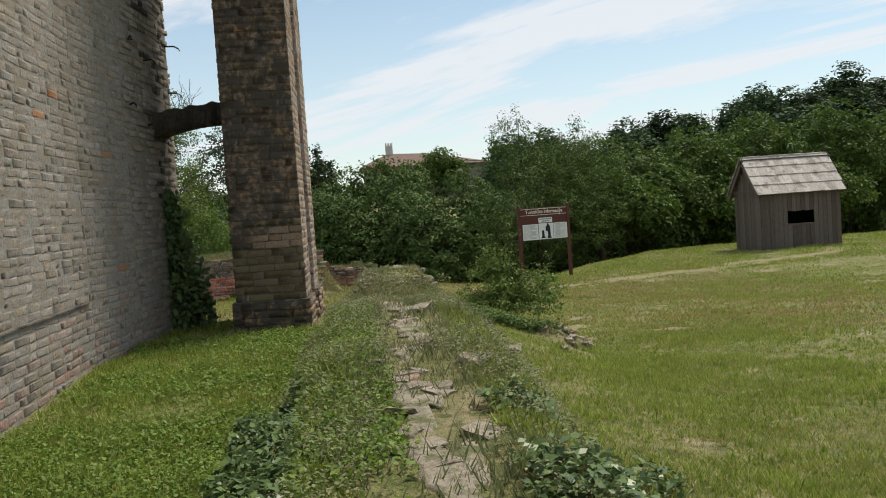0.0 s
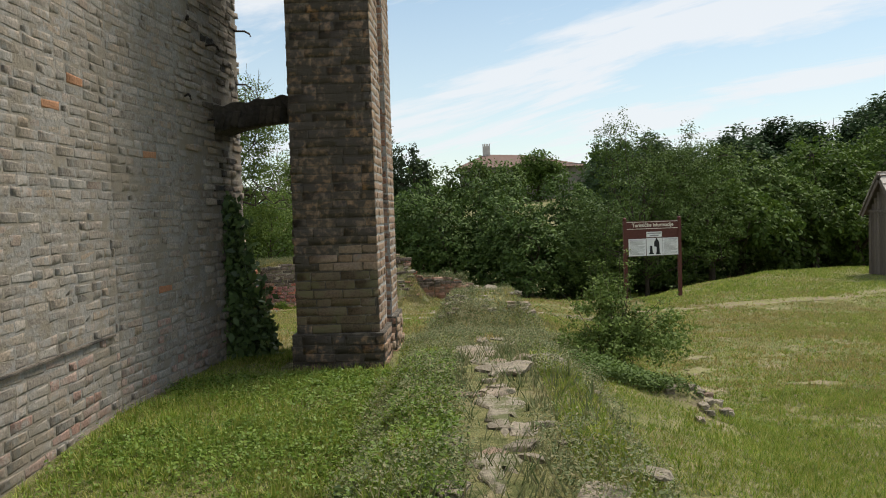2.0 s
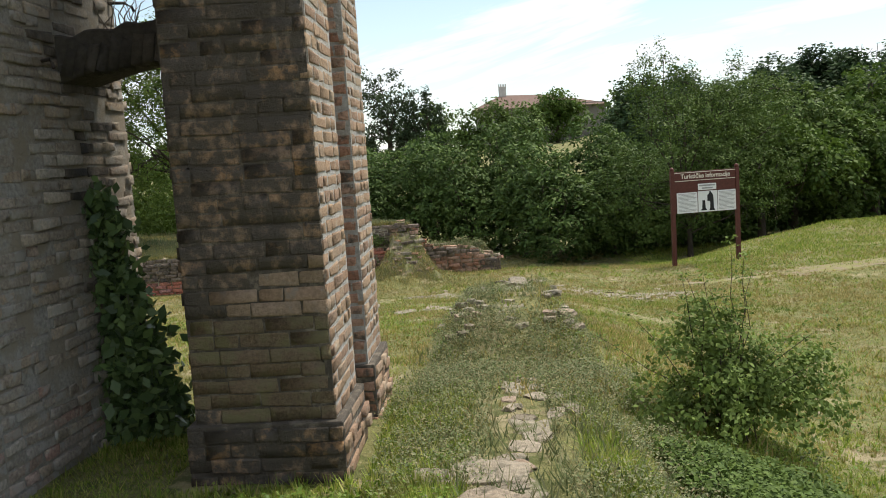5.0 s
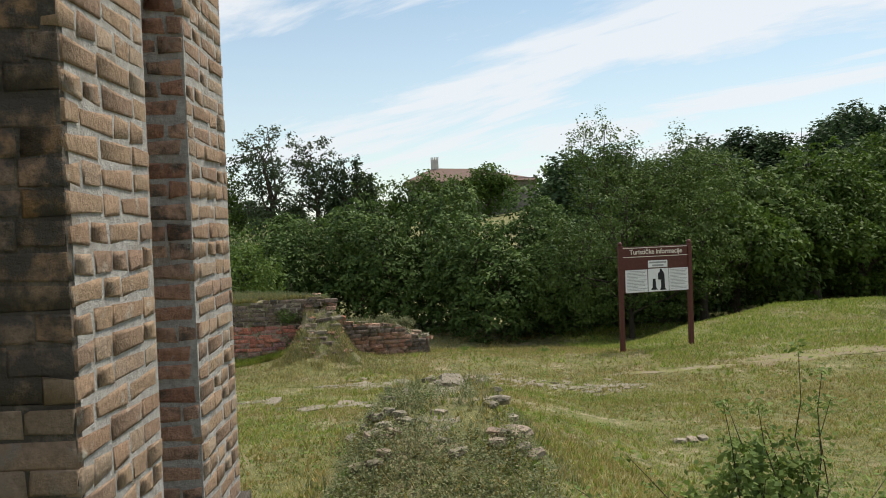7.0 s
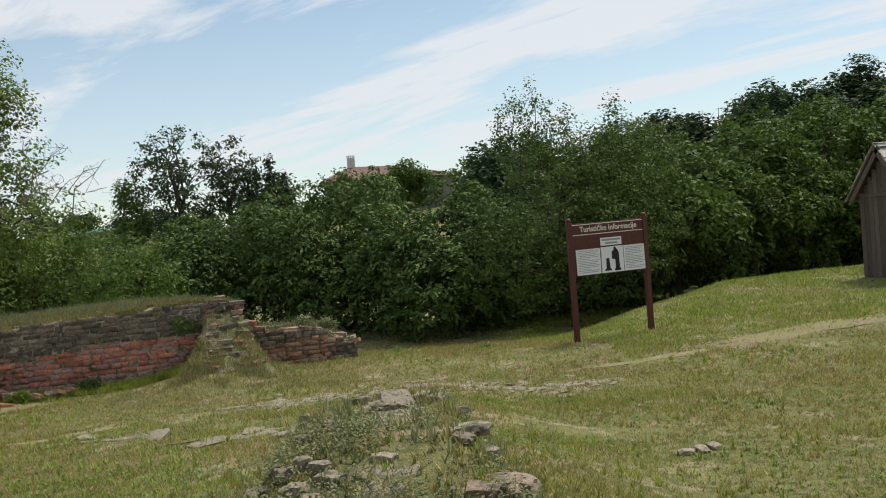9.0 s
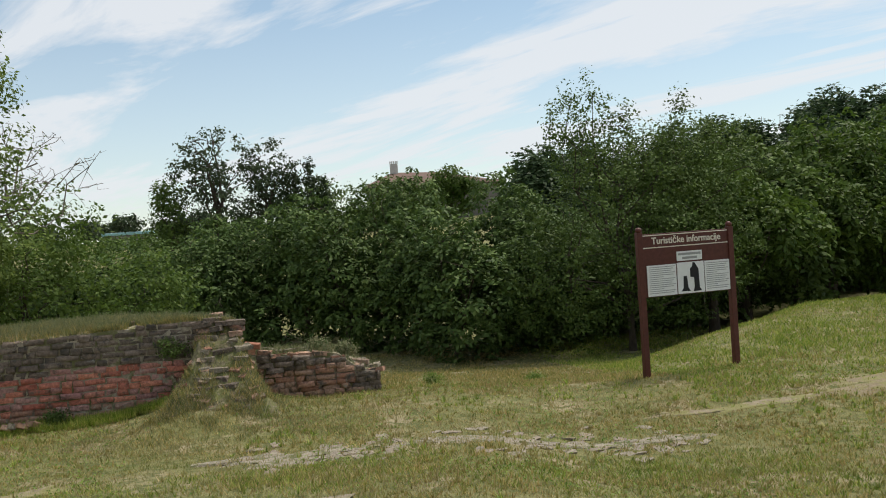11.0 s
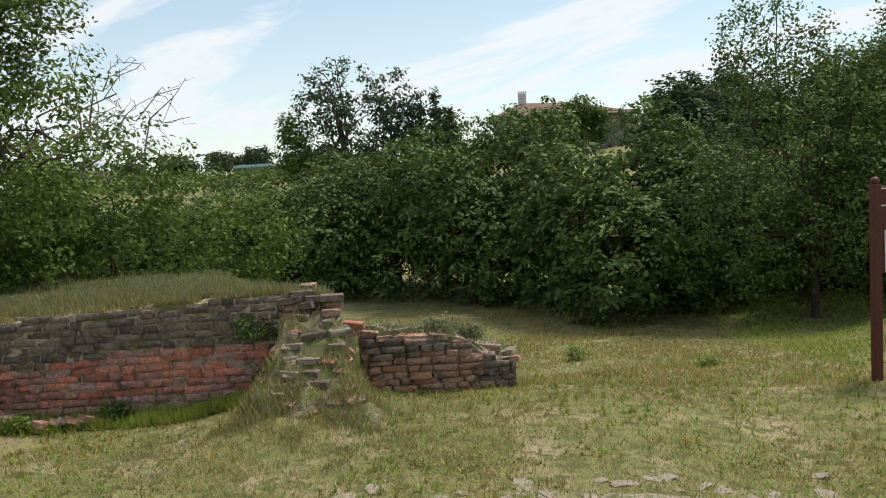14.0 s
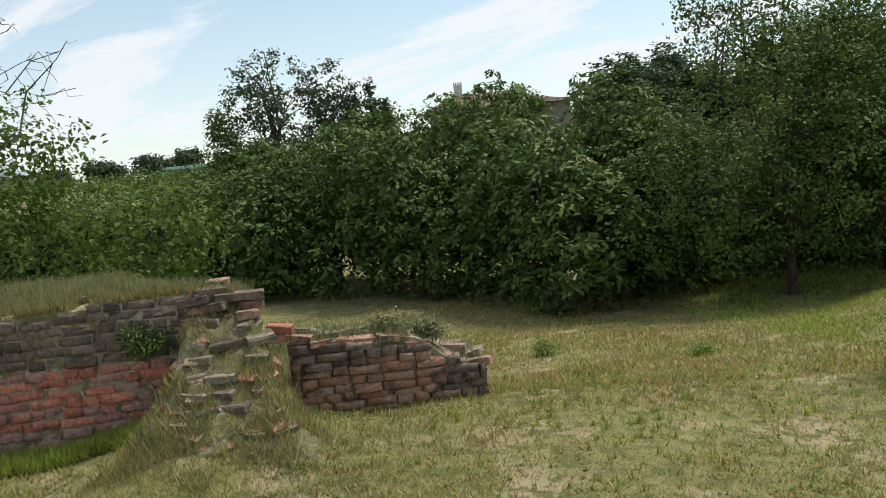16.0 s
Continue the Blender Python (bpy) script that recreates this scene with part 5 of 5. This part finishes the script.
for _ in range(60):
    y = rng.uniform(1.5, 12.3)
    stone(ridge_x(y) + rng.normal(0.02, 0.17), y, rng.uniform(0.1, 0.27), rng.uniform(0.09, 0.2), rng.uniform(0.05, 0.08), 0.24)
for _ in range(48):
    y = rng.uniform(12.6, 15.8)
    w = rng.choice([-1, 1]) * rng.uniform(0.25, 0.62) if rng.random() < 0.7 else rng.normal(0, 0.25)
    stone(ridge_x(y) + w, y, rng.uniform(0.08, 0.2), rng.uniform(0.07, 0.14), rng.uniform(0.07, 0.12), 0.1)
for x, y, s in ((0.72, 4.8, 0.42), (0.95, 5.1, 0.3), (0.89, 7.81, 0.55), (1.12, 7.5, 0.3), (0.58, 7.28, 0.6), (0.36, 8.44, 0.65), (0.35, 9.0, 0.6), (0.4, 15.5, 0.5), (0.1, 14.9, 0.42), (0.95, 14.8, 0.5), (1.2, 13.9, 0.4), (1.25, 13.2, 0.4)):
    stone(x, y, s * 0.8, s * 0.5, s * (0.3 if y > 12 else 0.16), 0.16)
outcrop = thing("stone_outcrop", "half-buried stone lumps in the lawn", "stones")
for _ in range(24):
    stone(2.36 + rng.normal(0, 0.16), 8.95 + rng.normal(0, 0.15), rng.uniform(0.06, 0.2), rng.uniform(0.05, 0.15), rng.uniform(0.07, 0.15), 0.16, outcrop)
for x, y in ((3.84, 16.7), (3.98, 16.75), (3.7, 16.72)):
    stone(x, y, 0.18, 0.12, 0.1, 0.16, outcrop)
paving = thing("paving_remains", "flat worn stone slabs flush in the grass", "paving", kind="structure")
for _ in range(120):
    x = rng.uniform(-0.5, 4.5)
    stone(x, 20.45 + rng.normal(0, 0.32) + 0.08 * max(0, x - 2), rng.uniform(0.09, 0.28), rng.uniform(0.07, 0.2), rng.uniform(0.035, 0.05), 0.36, paving, M_slab)
for x, y in ((-0.6, 17.9), (-0.2, 18.3), (0.2, 17.8), (-1.2, 18.6), (-2.0, 19.2), (0.6, 18.4)):
    stone(x, y, 0.42, 0.24, 0.06, 0.14, paving, M_slab)


def patch(name, outline, label, n=26, mat=M_dirt):
    """A thin bare patch that follows the ground, with a ragged edge."""
    cx, cy, rx, ry, turn = outline
    bm = bmesh.new()
    r_ = np.random.default_rng(int(abs(cx * 37 + cy * 11)))
    rings = []
    for j, rad in enumerate((0.0, 0.3, 0.6, 0.85, 1.0)):
        ring = []
        for k in range(n):
            a = 2 * math.pi * k / n
            q = rad * (1 + (0.35 * math.sin(3 * a + cx) + 0.25 * math.sin(7 * a + cy) + r_.normal(0, 0.12)) * (rad > 0.5) * rad)
            u, w = math.cos(a) * rx * q, math.sin(a) * ry * q
            x, y = cx + u * math.cos(turn) - w * math.sin(turn), cy + u * math.sin(turn) + w * math.cos(turn)
            ring.append(bm.verts.new((x, y, float(ground_z(x, y)) + (0.014 if rad < 0.9 else -0.02))))
        rings.append(ring)
    for a, b in zip(rings, rings[1:]):
        for k in range(n):
            bm.faces.new((a[k], a[(k + 1) % n], b[(k + 1) % n], b[k]))
    bmesh.ops.remove_doubles(bm, verts=bm.verts[:], dist=0.0005)
    ob = part(name, bm, mat, None, smooth=True)
    return tagged(ob, label, "bare soil", kind="structure")


DIRT = [(9.0, 22.6, 2.6, 0.42, 0.18), (13.2, 23.6, 2.4, 0.45, 0.2), (5.6, 21.9, 1.2, 0.14, 0.1), (-3.4, 18.2, 0.35, 0.25, 0.3), (-2.2, 19.6, 0.6, 0.15, 0.5), (-3.9, 22.6, 0.42, 0.45, 0.2), (3.9, 14.0, 0.3, 0.12, 0.3), (2.36, 8.95, 0.3, 0.24, 0.1), (-2.67, 19.36, 0.24, 0.1, 0.1), (4.6, 11.6, 0.4, 0.13, 0.1), (3.6, 12.8, 0.3, 0.2, 0.5)]
for d_ in DIRT:
    patch("dirt_patch", d_, "bare trodden dirt worn into the grass")


for y_, rx_, ry_ in ((1.9, 0.3, 0.5), (3.0, 0.26, 0.6), (4.1, 0.24, 0.5), (5.2, 0.2, 0.35), (6.3, 0.22, 0.5), (7.6, 0.24, 0.5), (8.7, 0.2, 0.4), (10.0, 0.22, 0.4), (11.3, 0.2, 0.4), (13.4, 0.25, 0.3), (14.6, 0.3, 0.4), (15.3, 0.25, 0.3)):
    patch("worn_path", (ridge_x(y_) + 0.06 * math.sin(y_ * 7), y_, rx_ * 0.55, ry_ * 0.8, 0.0), "worn mortar and flat stones of the buried wall", 26, M_worn)


for cx, cy, rx, ry in ((0.1, 20.35, 0.8, 0.3), (2.2, 20.5, 1.2, 0.16), (3.8, 20.65, 0.9, 0.12), (-0.4, 18.1, 0.6, 0.15), (-1.6, 18.9, 0.6, 0.12)):
    patch("paving_bed", (cx, cy, rx, ry, 0.05), "worn stony bed between slabs in the grass", 26, M_worn)


def blades(rng, xy, height, width, lean=0.6):
    n = len(xy)
    base = np.stack([xy[:, 0], xy[:, 1], ground_z(xy[:, 0], xy[:, 1]) - 0.006], -1)
    a = rng.uniform(0, 2 * math.pi, n)
    h = height * rng.uniform(0.5, 1.25, n)
    w = (width * rng.uniform(0.7, 1.3, n))[:, None]
    side = np.stack([np.cos(a), np.sin(a), np.zeros(n)], -1)
    b = rng.uniform(0, 2 * math.pi, n)
    tip = base + np.stack([np.cos(b) * h * lean, np.sin(b) * h * lean, h], -1)
    return np.stack([base - side * w, base + side * w, tip], 1).reshape(-1, 3), np.arange(n * 3).reshape(n, 3)


def clear_of(xy):
    x, y = xy[:, 0], xy[:, 1]
    wall = x < np.interp(y, [-7, 8.3, 11.35], [-2.42, -2.38, -2.05])
    ok = ~(wall & (y < 12.2))
    ok &= ~((x > -1.45) & (x < -0.3) & (y > 9.64) & (y < 11.65))
    ok &= ~((x > 13.85) & (x < 16.95) & (y > 26.1) & (y < 28.0))
    for cx, cy, rx, ry, turn in DIRT:
        u, w = (x - cx) * math.cos(turn) + (y - cy) * math.sin(turn), -(x - cx) * math.sin(turn) + (y - cy) * math.cos(turn)
        ok &= ~(((u / rx) ** 2 + (w / ry) ** 2 < 0.8) & (np.random.default_rng(1).random(len(x)) < 0.6))
    return ok


def field(name, label, rng, n, x0, x1, y0, y1, height, width, mat, thin=0.4, scale=1.3, extra=None):
    xy = np.stack([rng.uniform(x0, x1, n), rng.uniform(y0, y1, n)], -1)
    xy = xy[clear_of(xy)]
    d = 0.6 * vnoise(xy[:, 0] * scale, xy[:, 1] * scale, 7) + 0.4 * vnoise(xy[:, 0] * scale * 3, xy[:, 1] * scale * 3, 8)
    xy = xy[d + rng.normal(0, 0.12, len(xy)) > thin]
    if extra is not None:
        xy = xy[extra(xy[:, 0], xy[:, 1])]
    tall = 0.5 + 1.0 * vnoise(xy[:, 0] * scale * 0.8, xy[:, 1] * scale * 0.8, 12)
    v, f = blades(rng, xy, height * tall, width * (0.8 + 0.4 * tall))
    ob = part(name, np_mesh(name, v, f), mat)
    return tagged(ob, label, "grass", kind="stuff")


def tufts(name, label, rng, n, x0, x1, y0, y1, height, width, mat, thin, scale, per=11, extra=None):
    """Separate tussocks whose blades fan out from one root."""
    xy = np.stack([rng.uniform(x0, x1, n), rng.uniform(y0, y1, n)], -1)
    xy = xy[clear_of(xy)]
    xy = xy[vnoise(xy[:, 0] * scale, xy[:, 1] * scale, 41) + rng.normal(0, 0.13, len(xy)) > thin]
    if extra is not None:
        xy = xy[extra(xy[:, 0], xy[:, 1])]
    size = np.repeat(rng.uniform(0.5, 1.35, len(xy)), per)
    a, q = rng.uniform(0, 2 * math.pi, len(size)), rng.random(len(size))
    way = np.stack([np.cos(a), np.sin(a)], -1)
    foot = np.repeat(xy, per, 0) + way * (q * size * height * 0.45)[:, None]
    base = np.stack([foot[:, 0], foot[:, 1], ground_z(foot[:, 0], foot[:, 1]) - 0.006], -1)
    h = height * size * rng.uniform(0.6, 1.2, len(size))
    tip = base + np.stack([way[:, 0] * h * q, way[:, 1] * h * q, h * (1.1 - 0.5 * q)], -1)
    side = np.stack([-way[:, 1], way[:, 0], 0 * a], -1) * (width * rng.uniform(0.7, 1.3, len(size)))[:, None]
    v = np.stack([base - side, base + side, tip], 1).reshape(-1, 3)
    return tagged(part(name, np_mesh(name, v, np.arange(len(v)).reshape(-1, 3)), mat), label, "grass", kind="stuff")


off_ridge = lambda x, y: np.abs(x - ridge_x(y)) > 0.3
rng = np.random.default_rng(71)
field("grass", "short green and straw-coloured lawn grass", rng, 170000, -2.5, 1.4, 2.2, 11, 0.042, 0.0034, M_lush, 0.27, extra=off_ridge)
field("grass", "short yellowing lawn grass beside the path", rng, 150000, 1.4, 5.5, 2.2, 11, 0.042, 0.0036, M_lush, 0.3)
field("grass", "short dry mown lawn grass", rng, 340000, -6.5, 10, 10, 24.5, 0.035, 0.004, M_blade, 0.37, extra=lambda x, y: (np.abs(x - ridge_x(y)) > 0.3) | (y > 16))
field("grass", "lawn grass on the slope towards the hut", rng, 120000, 5.5, 18, 6, 24.5, 0.04, 0.008, M_lush, 0.36, extra=lambda x, y: (x > 10) | (y < 10))
field("grass", "lawn grass falling away towards the hedge", rng, 45000, -3, 5.5, 24, 36, 0.06, 0.01, M_blade, 0.36)
field("grass", "green grass on the rise by the hut", rng, 110000, 5.5, 22, 22.5, 36, 0.065, 0.01, M_lush, 0.27)
tufts("grass_tufts", "weedy tussocks on the mound behind the ruin", rng, 7000, -10, -0.6, 23.8, 28, 0.12, 0.007, M_weed, 0.42, 1.6)
field("grass", "grass on the mound behind the ruin", rng, 30000, -10, -0.6, 23.7, 28, 0.07, 0.006, M_blade, 0.25)
field("tall_grass", "longer tufts of grey-green weeds along the buried wall", rng, 26000, -0.7, 2.0, 1.8, 16.5, 0.085, 0.0042, M_weed, 0.5, 2.2, extra=lambda x, y: np.abs(x - ridge_x(y)) < 0.85)
field("dry_grass", "dry straw-coloured grass in worn parts of the lawn", rng, 150000, -6, 12, 16, 30, 0.03, 0.0055, M_straw, 0.55, 0.8)
field("grass", "greener patches of lawn grass", rng, 170000, -5, 11, 10.5, 20, 0.04, 0.0045, M_lush, 0.47, 0.9, extra=lambda x, y: (np.abs(x - ridge_x(y)) > 0.4) | (y > 16))
field("dry_grass", "dry straw-coloured grass beside the path", rng, 40000, 1.2, 6, 2.5, 12, 0.03, 0.0035, M_straw, 0.62, 1.0)
field("tall_grass", "scattered longer tufts in the lawn", rng, 60000, -5, 12, 10, 30, 0.075, 0.006, M_blade, 0.64, 1.7)


tufts("grass_tufts", "dark green grass tufts in shady lawn", rng, 9000, -2.4, 1.2, 2.2, 11, 0.075, 0.0055, M_lush, 0.42, 1.6, extra=off_ridge)
tufts("grass_tufts", "yellow-green grass tufts beside the path", rng, 9000, 1.3, 6.5, 2.2, 12, 0.055, 0.0055, M_lush, 0.5, 1.2)
tufts("grass_tufts", "straw-coloured tussocks in dry lawn", rng, 16000, -6, 11, 11, 25, 0.055, 0.007, M_blade, 0.5, 1.1)
tufts("grass_tufts", "green tussocks in dry lawn", rng, 9000, -6, 11, 11, 27, 0.065, 0.008, M_lush, 0.6, 0.9)
tufts("grass_tufts", "grey-green tussocks along buried wall", rng, 3600, -0.9, 2.0, 2.0, 16.5, 0.09, 0.005, M_weed, 0.45, 2.0, extra=lambda x, y: (np.abs(x - ridge_x(y)) < 0.95) & (np.abs(x - ridge_x(y)) > 0.15))


def leafy(name, label, rng, n, x0, x1, y0, y1, size, mat, thin, scale, lift=0.02, extra=None):
    xy = np.stack([rng.uniform(x0, x1, n), rng.uniform(y0, y1, n)], -1)
    xy = xy[clear_of(xy)]
    xy = xy[vnoise(xy[:, 0] * scale, xy[:, 1] * scale, 21) + rng.normal(0, 0.1, len(xy)) > thin]
    if extra is not None:
        xy = xy[extra(xy[:, 0], xy[:, 1])]
    c = np.stack([xy[:, 0], xy[:, 1], ground_z(xy[:, 0], xy[:, 1]) + rng.uniform(0.2, 1.2, len(xy)) * lift], -1)
    v, f = leaves(rng, c, np.tile([0, 0, 0.6], (len(c), 1)), 4, 0.025, size, 0.9)
    ob = part(name, np_mesh(name, v, f), mat)
    return tagged(ob, label, "ground cover", kind="stuff")


leafy("clover", "patches of low broad-leaved clover", rng, 24000, -2.45, 0.2, 2.2, 9.4, 0.03, M_clover, 0.3, 1.1, 0.035)
leafy("clover", "patches of low broad-leaved weeds", rng, 24000, -5, 12, 9, 25, 0.028, M_clover, 0.58, 1.0, 0.03)
leafy("ground_ivy", "dark trailing ivy on the bank of the buried wall", rng, 2200, -0.75, -0.3, 2.0, 5.6, 0.055, M_ivy, 0.3, 1.5, 0.09)
leafy("creeping_weeds", "dark low weeds around the stone outcrop", rng, 2800, 1.35, 2.4, 8.8, 9.9, 0.034, M_cherry, 0.3, 2.0, 0.09)
leafy("ground_ivy", "dark trailing ivy beside the path", rng, 1000, 0.6, 1.5, 2.6, 4.0, 0.05, M_ivy, 0.35, 1.5, 0.07)
leafy("creeping_weeds", "low grey-green weeds along the buried wall", rng, 34000, -0.8, 1.9, 1.8, 12.0, 0.018, M_weed, 0.42, 2.2, 0.09, extra=lambda x, y: (np.abs(x - ridge_x(y)) > 0.12 + 0.2 * vnoise(y * 1.5, 0, 4)) & (np.abs(x - ridge_x(y)) < 0.95))
leafy("creeping_weeds", "creeping grey-green weeds over the mound", rng, 22000, -0.4, 2.0, 11.5, 16.2, 0.02, M_weed, 0.36, 2.0, 0.06, extra=lambda x, y: np.abs(x - ridge_x(y)) < 0.75)


def grow_on(name, label, ob, rng, n, mat, height=0.07, up=0.35, x0=-99, x1=99):
    """Blades on the upward faces of a rough lump."""
    me = ob.data
    v = np.empty(len(me.vertices) * 3)
    me.vertices.foreach_get("co", v)
    v = v.reshape(-1, 3)
    tri = np.array([p.vertices[:3] for p in me.polygons if p.normal.z > up and x0 < p.center.x < x1])
    a, b, c = v[tri[:, 0]], v[tri[:, 1]], v[tri[:, 2]]
    area = np.linalg.norm(np.cross(b - a, c - a), axis=1)
    pick = rng.choice(len(tri), n, p=area / area.sum())
    s, t = rng.random((n, 1)), rng.random((n, 1))
    flip = (s + t) > 1
    s, t = np.where(flip, 1 - s, s), np.where(flip, 1 - t, t)
    base = a[pick] + (b - a)[pick] * s + (c - a)[pick] * t
    base = base[vnoise(base[:, 0] * 5, base[:, 1] * 5, 31) + rng.normal(0, 0.15, n) > 0.36]
    n = len(base)
    p, q = rng.uniform(0, 6.28, n), rng.uniform(0, 6.28, n)
    side = np.stack([np.cos(p), np.sin(p), 0 * p], -1) * 0.0045
    h = height * rng.uniform(0.4, 1.6, n)
    tip = base + np.stack([np.cos(q) * h * 0.5, np.sin(q) * h * 0.5, h], -1)
    grown = part(name, np_mesh(name, np.stack([base - side, base + side, tip], 1).reshape(-1, 3), np.arange(n * 3).reshape(n, 3)), mat)
    return tagged(grown, label, "grass", kind="stuff")


foot_line = lambda x, y: (np.abs(y - 23.28) < 0.16) & (x < -1.0) & (x > -4.2)
tufts("grass_tufts", "long green grass along the foot of the ruin", rng, 5200, -4.2, -1.0, 23.1, 23.46, 0.12, 0.006, M_lush, 0.3, 2.5, extra=foot_line)
for owner, label, n, height, mat in ((ruin, "dry grass and weeds on top of the ruin", 42000, 0.062, M_blade), (ruin2, "weeds on top of the lower ruin", 3500, 0.09, M_weed),
                                     (ruin, "green grass tufts on top of the ruin", 20000, 0.1, M_weed), (ramp, "grass and weeds on the rubble ramp", 26000, 0.065, M_blade), (ramp, "grey-green weeds on the rubble ramp", 15000, 0.075, M_weed), (stub, "weeds on the crumbling stub", 14000, 0.075, M_weed)):
    for core in [o for o in owner.children if o.name.startswith("core")]:
        grow_on("wall_top_grass", label, core, rng, n, mat, height, 0.3)
